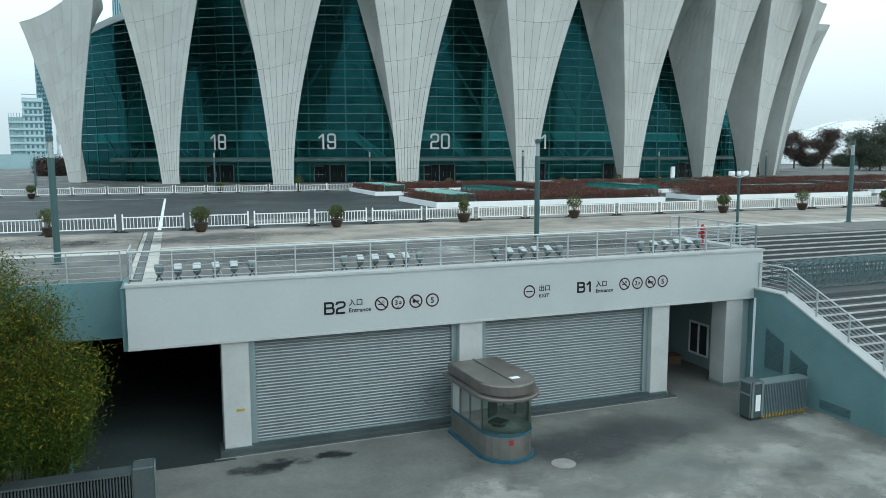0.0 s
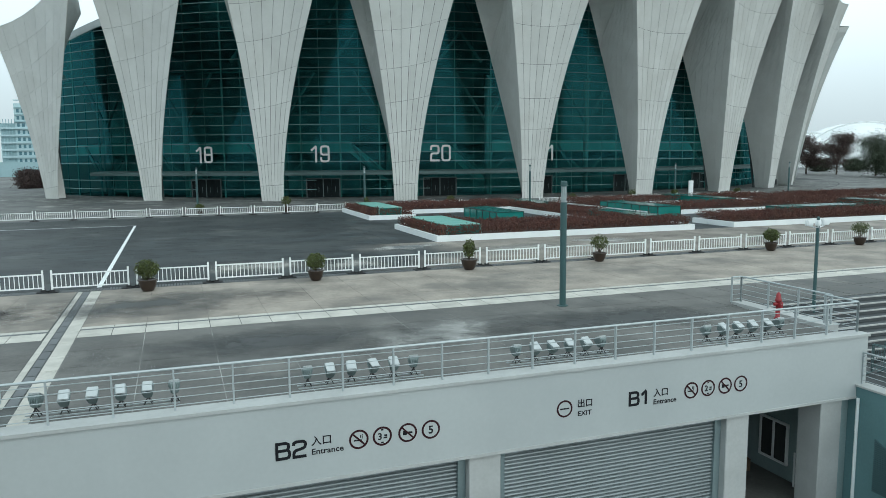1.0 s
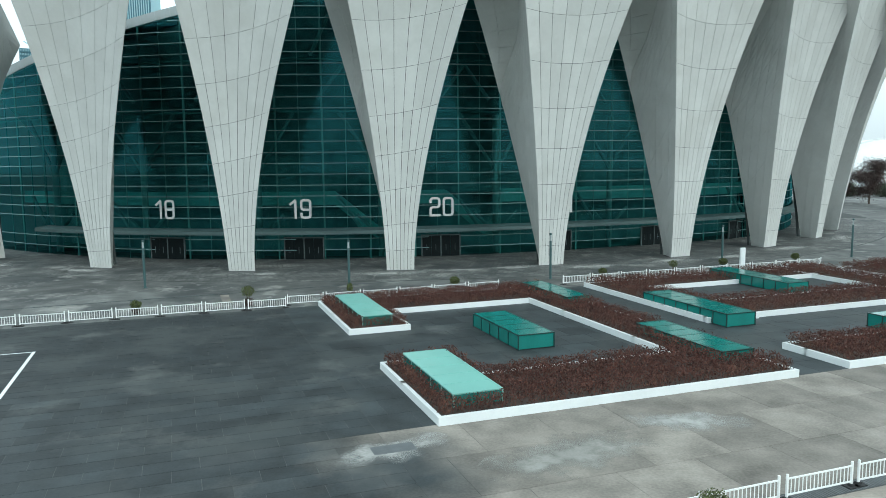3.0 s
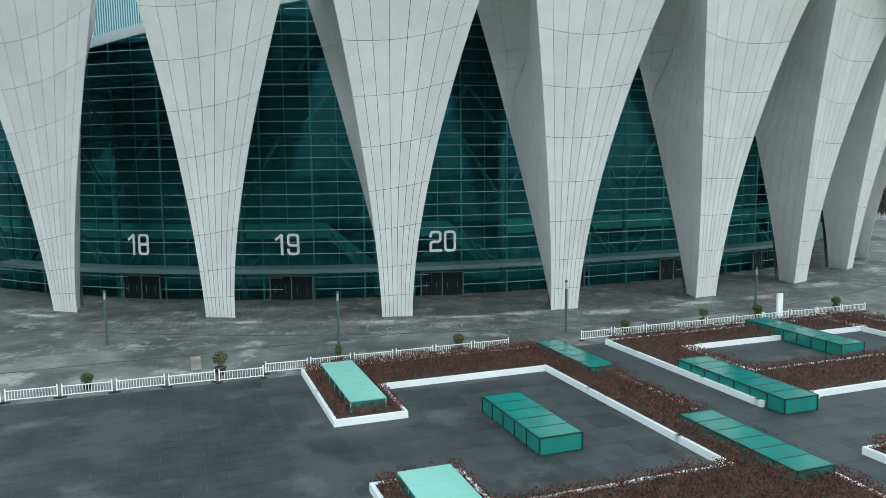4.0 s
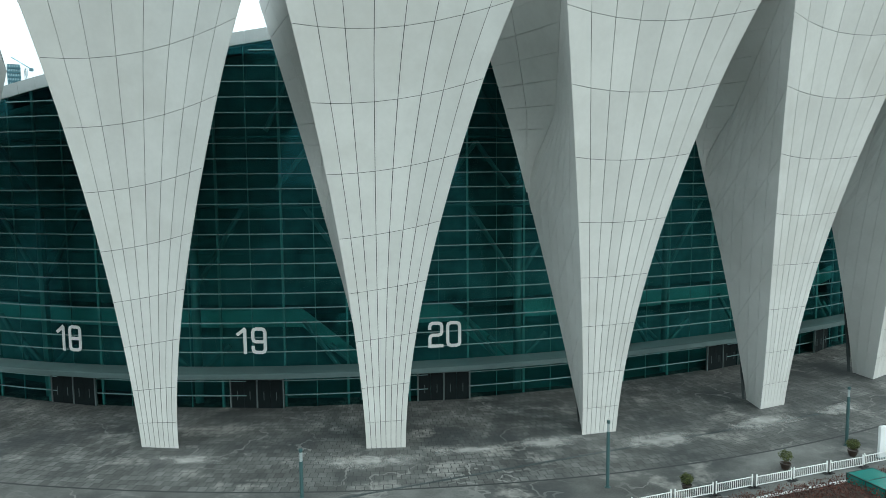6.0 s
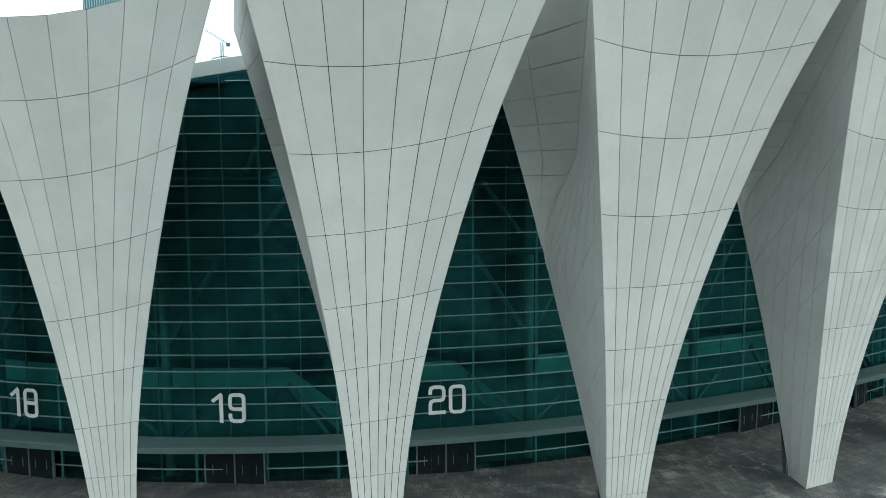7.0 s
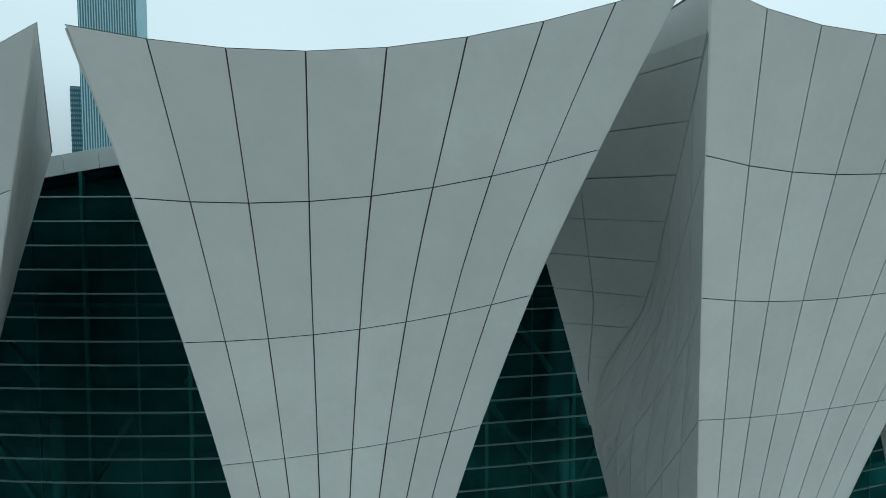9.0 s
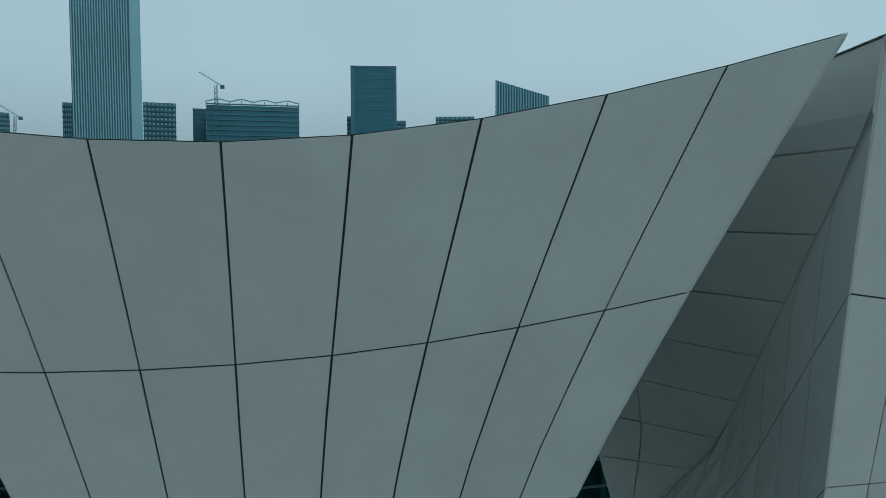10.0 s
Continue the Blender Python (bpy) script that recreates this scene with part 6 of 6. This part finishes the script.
GLYPHS = {
    "B": [([(0, 0.06), (0, 0.94), (0.72, 0.94), (0.88, 0.86), (0.9, 0.72), (0.82, 0.55), (0.94, 0.42), (0.96, 0.24), (0.88, 0.1), (0.74, 0.06)], True), ([(0.085, 0.52), (0.74, 0.52)], False)],
    "2": [([(0.02, 0.74), (0.06, 0.88), (0.2, 0.94), (0.78, 0.94), (0.92, 0.87), (0.95, 0.74), (0.9, 0.6), (0.76, 0.53), (0.22, 0.44), (0.08, 0.36), (0.04, 0.22), (0.04, 0.06), (1.0, 0.06)], False)],
    "1": [([(0.0, 0.72), (0.1, 0.74), (0.46, 0.95), (0.52, 0.9), (0.52, 0.0)], False)],
}


def gate_code(text, u, z, w, h):
    """Broad bold letters of a gate's name."""
    for ch in text:
        bm = bmesh.new()
        for path, closed in GLYPHS[ch]:
            stroke(bm, [(u + 0.03 + p * w, z + q * h) for p, q in path], 0.068, closed)
        bmesh.ops.recalc_face_normals(bm, faces=bm.faces[:])
        part("letter", bm, M_BLACK, fascia, "bold black letter")
        u += w + 0.075


gate_code("B2", 4.95, -1.17, 0.30, 0.41)
gate_code("B1", 14.46, -1.06, 0.29, 0.39)
for u, z in ((5.77, -0.91), (15.25, -0.87)):
    letters("入口", u, z, 0.25, M_BLACK, bold=0.003)
    letters("Entrance", u, z - 0.235, 0.2, M_BLACK, bold=0.002, wide=1.08)
letters("出口", 12.85, -0.88, 0.24, M_BLACK, bold=0.003)
letters("EXIT", 12.86, -1.13, 0.19, M_BLACK, bold=0.002, wide=1.1)
for u, inner in ((6.91, "smoke"), (7.49, "3"), (8.13, "horn"), (8.73, "5")):
    ring_sign(u, -0.93, 0.24, inner)
ring_sign(12.47, -0.88, 0.235, "bar")
for u, inner in ((16.52, "smoke"), (17.1, "2"), (17.7, "horn"), (18.26, "5")):
    ring_sign(u, -0.85, 0.24, inner)


# ---- trees, domes and the far city ----
def build_tree(x, y, h, r, mat, label):
    tree = thing("tree", label, "tree", "trees beyond the plaza", m=Matrix.Translation((x, y, -0.02)))
    trunk, crown = bmesh.new(), bmesh.new()
    rod(trunk, (0, 0, 0), (0, 0, h * 0.45), 0.25, 8, 0.16)
    limbs = []
    for i in range(9):
        t = i * 2.4
        e = Vector((math.cos(t) * r * 0.6, math.sin(t) * r * 0.6, h * random.uniform(0.25, 0.85)))
        rod(trunk, (0, 0, h * random.uniform(0.15, 0.35)), e, 0.1, 5, 0.03)
        limbs.append(e)
    limbs.append(Vector((0, 0, h * 0.85)))

    def at():
        c = random.choice(limbs)
        g = r * 0.28
        return c + Vector((random.gauss(0, g), random.gauss(0, g), random.gauss(0, g * 0.8)))
    blade_cloud(crown, 13000, at, 0.38, 0.55)
    part("trunk", trunk, M_BARK, tree)
    part("crown", crown, mat, tree)


def bearing(deg, dist, x0=0.5, y0=0.0):
    return x0 + dist * math.sin(radians(deg)), y0 + dist * math.cos(radians(deg))


for deg, dist, h, r, red in ((24.3, 262, 12.0, 4.0, 1), (26.1, 256, 12.2, 4.2, 1), (28.3, 240, 11.5, 4.6, 0), (29.5, 230, 13, 5, 0), (30.7, 228, 12, 5, 0), (28.9, 222, 6, 3.5, 0), (32.0, 225, 11, 5, 0), (25.2, 300, 4, 3, 0), (27.2, 300, 4, 3, 0), (33.2, 240, 11, 5, 0)):
    x, y = bearing(deg, dist)
    build_tree(x, y, h, r, M_TREE_RED if red else M_TREE, "bare brown crowned tree beyond the plaza" if red else "dark green leafy tree beyond the plaza")
for deg, dist, h, r in ((-29.0, 190, 3.3, 2.8), (-28.4, 195, 3.3, 2.8)):
    x, y = bearing(deg, dist)
    build_tree(x, y, h, r, M_TREE_RED, "brown hedge tree at the far edge of the plaza")
for deg, dist, rx, h in ((24.3, 420, 26, 17), (27.6, 430, 34, 22), (31.0, 430, 30, 18)):
    x, y = bearing(deg, dist)
    dome = thing("membrane_dome", "white membrane dome beyond the trees", "dome", "white membrane domes", m=Matrix.Translation((x, y, -0.5)))
    bm = bmesh.new()
    ring = [[Vector((rx * math.cos(t) * math.cos(p), rx * 0.8 * math.sin(t) * math.cos(p), h * math.sin(p))) for t in np.linspace(0, 6.2832, 25)] for p in np.linspace(0, 1.5, 9)]
    sheet(bm, ring)
    part("membrane", bm, M_MEMBRANE, dome, smooth=True)
    bm = bmesh.new()
    for i in range(24):
        t = math.pi * i / 23
        beam(bm, (rx * math.cos(t) * 1.01, -rx * 0.3, h * math.sin(t)), (rx * math.cos(t + 0.14) * 1.01, -rx * 0.3, h * math.sin(t + 0.14)), 0.8, 0.8)
    part("rib", bm, M_WHITE, dome)


def build_tower(deg0, deg1, dist, top, name, style, label, depth=None, base=None):
    """A far building between two bearings from the terrace: body, floor bands or fins, and roof line."""
    x0, y0 = bearing(deg0, dist, -1.4, 86.4)
    x1, y1 = bearing(deg1, dist, -1.4, 86.4)
    w = math.hypot(x1 - x0, y1 - y0)
    d = depth or w * 0.7
    ang = math.atan2(y1 - y0, x1 - x0)
    ob = thing(name, label, "building", "far city buildings", m=Matrix.Translation((x0, y0, -6)) @ Matrix.Rotation(ang, 4, "Z"))
    h = 34.7 + math.tan(radians(top)) * dist + 6
    n = max(4, int(h / 3.6))
    if style == "fins":
        part("body", boxes((0, w, 0.6, d, 0, h)), M_FARTOWER, ob, "deep blue green glass")
        for i in range(22):
            x = w * 0.82 * (i + 0.3) / 22
            part("fin", boxes((x, x + w * 0.016, 0, 0.6, 0, h)), M_FARPALE, ob)
        part("corner", boxes((w * 0.84, w * 1.0, 0.0, 0.6, 0, h)), M_FARPALE, ob, "pale corner strip")
    elif style == "glass":
        part("body", boxes((0, w, 0.5, d, 0, h)), M_FARTOWER, ob, "deep blue green glass")
        part("edge", boxes((0, w * 0.09, 0, 0.5, 0, h), (w * 0.95, w, 0, 0.5, 0, h - 1), (0, w, 0, 0.5, h - 1.5, h - 0.5)), M_FARDIM, ob)
        for i in range(n):
            part("band", boxes((w * 0.1, w * 0.95, 0.3, 0.5, i * h / n, i * h / n + 0.5)), M_FARDIM, ob)
    elif style == "slope":
        bm = bmesh.new()
        drop = h * 0.1
        a = [bm.verts.new(p) for p in ((0, 0.5, 0), (w, 0.5, 0), (w, 0.5, h - drop), (0, 0.5, h))]
        b = [bm.verts.new(v.co + Vector((0, d, 0))) for v in a]
        bm.faces.new(a)
        for i in range(4):
            bm.faces.new((a[i], b[i], b[(i + 1) % 4], a[(i + 1) % 4]))
        part("body", bm, M_FARTOWER, ob, "sloping topped glass block")
        for i in range(20):
            x = w * (i + 0.3) / 20
            part("fin", boxes((x, x + w * 0.02, 0.1, 0.5, 0, h - drop * x / w - 0.5)), M_FARPALE, ob)
    else:
        part("body", boxes((0, w, 0.8, d, 0, h - (4 if style == "frame" else 0))), M_FARTOWER if style == "frame" else M_FARDIM, ob)
        for i in range(n):
            z = i * h / n
            part("slab", boxes((-0.3, w + 0.3, 0, 0.8, z, z + (0.9 if style == "frame" else 0.6))), M_FARDIM if style == "frame" else M_FARTOWER, ob)
        if style == "frame":
            bm = bmesh.new()
            for i in range(30):
                x, xx = w * i / 30, w * (i + 1) / 30
                beam(bm, (x, 0.4, h - 1.2 + 1.6 * math.sin(i * 0.42) ** 2), (xx, 0.4, h - 1.2 + 1.6 * math.sin((i + 1) * 0.42) ** 2), 0.8, 0.8)
            for i in range(9):
                rod(bm, (w * i / 8, 0.4, h - 5), (w * i / 8, 0.4, h - 0.8), 0.4, 5)
            part("roof_truss", bm, M_FARPALE, ob, "wavy roof edge on posts")
        else:
            for i in range(n):
                for j in range(8):
                    part("window", boxes((w * (j + 0.25) / 8, w * (j + 0.75) / 8, 0.55, 0.8, (i + 0.4) * h / n, (i + 0.85) * h / n)), M_FARPALE, ob)
    return ob


build_tower(-28.15, -23.65, 520, 22.0, "tower", "fins", "tall blue green tower with pale vertical fins")
build_tower(-8.7, -5.2, 620, 10.95, "tower", "glass", "dark blue green glass office tower")
build_tower(2.4, 6.5, 700, 9.9, "tower", "slope", "glass block with a sloping top and pale fins")
build_tower(-19.3, -12.6, 560, 8.2, "tower", "frame", "unfinished office block with a wavy roof edge")
build_tower(-23.6, -21.4, 600, 7.8, "tower", "plain", "dark slab block of flats beside the tower", 20)
build_tower(-28.75, -27.6, 600, 7.5, "tower", "plain", "dark slab block of flats beside the tower", 20)
build_tower(-20.25, -19.3, 600, 7.5, "tower", "glass", "low glass annexe of the unfinished block", 20)
build_tower(-2.2, 0.75, 750, 7.2, "tower", "plain", "low roof block behind the stadium rim", 25)
build_tower(-9.0, -8.6, 640, 7.2, "tower", "plain", "narrow grey block beside the glass tower", 10)
build_tower(-5.2, -4.5, 640, 6.9, "tower", "plain", "low wing of the glass tower", 10)
build_tower(-32.7, -31.9, 700, 6.6, "tower", "plain", "pale far block in the haze", 20)


def build_crane(deg, dist, z, label):
    x, y = bearing(deg, dist, -1.4, 86.4)
    c = thing("tower_crane", label, "crane", "tower cranes", m=Matrix.Translation((x, y, -6)))
    top = z + 6
    bm = bmesh.new()
    for sx in (-0.8, 0.8):
        for sy in (-0.8, 0.8):
            rod(bm, (sx, sy, 0), (sx, sy, top), 0.16, 4)
    for i in range(int(top / 3)):
        rod(bm, (-0.8, -0.8, i * 3), (0.8, -0.8, i * 3 + 3), 0.1, 4)
    part("mast", bm, M_FARDIM, c)
    bm = bmesh.new()
    for o in (-0.6, 0.6):
        rod(bm, (5, o, top - 1.5), (-12, o, top + 9), 0.25, 4)
    for i in range(8):
        p = lerp(Vector((4, -0.6, top - 0.9)), Vector((-12, -0.6, top + 9)), i / 8)
        rod(bm, p, p + Vector((0, 1.2, 0)), 0.15, 4)
        rod(bm, p, p + Vector((-1, 0.6, 2)), 0.15, 4)
    part("jib", bm, M_FARPALE, c)
    part("counterweight", boxes((3.5, 6, -1, 1, top - 3, top - 0.5)), M_FARDIM, c)


build_crane(-18.6, 555, 34.7 + 0.163 * 555, "luffing tower crane above the unfinished block")
build_crane(-31.6, 690, 34.7 + 0.112 * 690, "distant tower crane in the haze")

# the block of flats under construction beyond the plaza, seen past the first petal
x, y = bearing(-30.35, 420)
site = thing("unfinished_tower", "tower under construction with scaffolding, paled by haze in its colour", "building", "far city buildings", m=Matrix.Translation((x, y, -6)) @ Matrix.Rotation(radians(28), 4, "Z"))
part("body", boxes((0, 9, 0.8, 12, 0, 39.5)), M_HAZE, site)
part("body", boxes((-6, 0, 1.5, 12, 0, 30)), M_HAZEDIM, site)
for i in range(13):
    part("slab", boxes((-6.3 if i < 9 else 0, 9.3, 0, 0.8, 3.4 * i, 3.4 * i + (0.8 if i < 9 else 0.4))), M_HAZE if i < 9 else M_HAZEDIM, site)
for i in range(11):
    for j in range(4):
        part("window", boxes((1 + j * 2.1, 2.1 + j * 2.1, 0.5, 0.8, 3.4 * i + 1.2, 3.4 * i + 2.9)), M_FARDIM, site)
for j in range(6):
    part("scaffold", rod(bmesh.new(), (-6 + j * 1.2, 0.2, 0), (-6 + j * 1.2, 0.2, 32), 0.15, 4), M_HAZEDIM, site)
x, y = bearing(-27.7, 400)
block = thing("apartment_building", "white banded low building beyond the plaza", "building", "far city buildings", m=Matrix.Translation((x, y, -6)) @ Matrix.Rotation(radians(28), 4, "Z"))
part("wall", boxes((0, 26, 0.5, 10, 0, 28)), M_FARDIM, block)
for i in range(7):
    part("floor_band", boxes((0, 26, 0, 0.5, 4 * i, 4 * i + 1.6)), M_MEMBRANE, block)
x, y = bearing(-33.5, 330)
tagged(part("hoarding", boxes((-45, 30, 0, 1, -6, 5.5)), M_HAZEDIM, m=Matrix.Translation((x, y, 0)) @ Matrix.Rotation(radians(30), 4, "Z")), "low blue green site hoarding, distance haze put into its colour", "hoarding")
x, y = bearing(30.2, 640)
far = thing("apartment_building", "pale long slab block beyond the domes", "building", "far city buildings", m=Matrix.Translation((x, y, -6)) @ Matrix.Rotation(radians(-28), 4, "Z"))
part("wall", boxes((0, 110, 1, 14, 0, 34)), M_FARPALE, far)
for i in range(9):
    part("floor_band", boxes((0, 110, 0, 1, 3.8 * i, 3.8 * i + 1.4)), M_FARDIM, far)
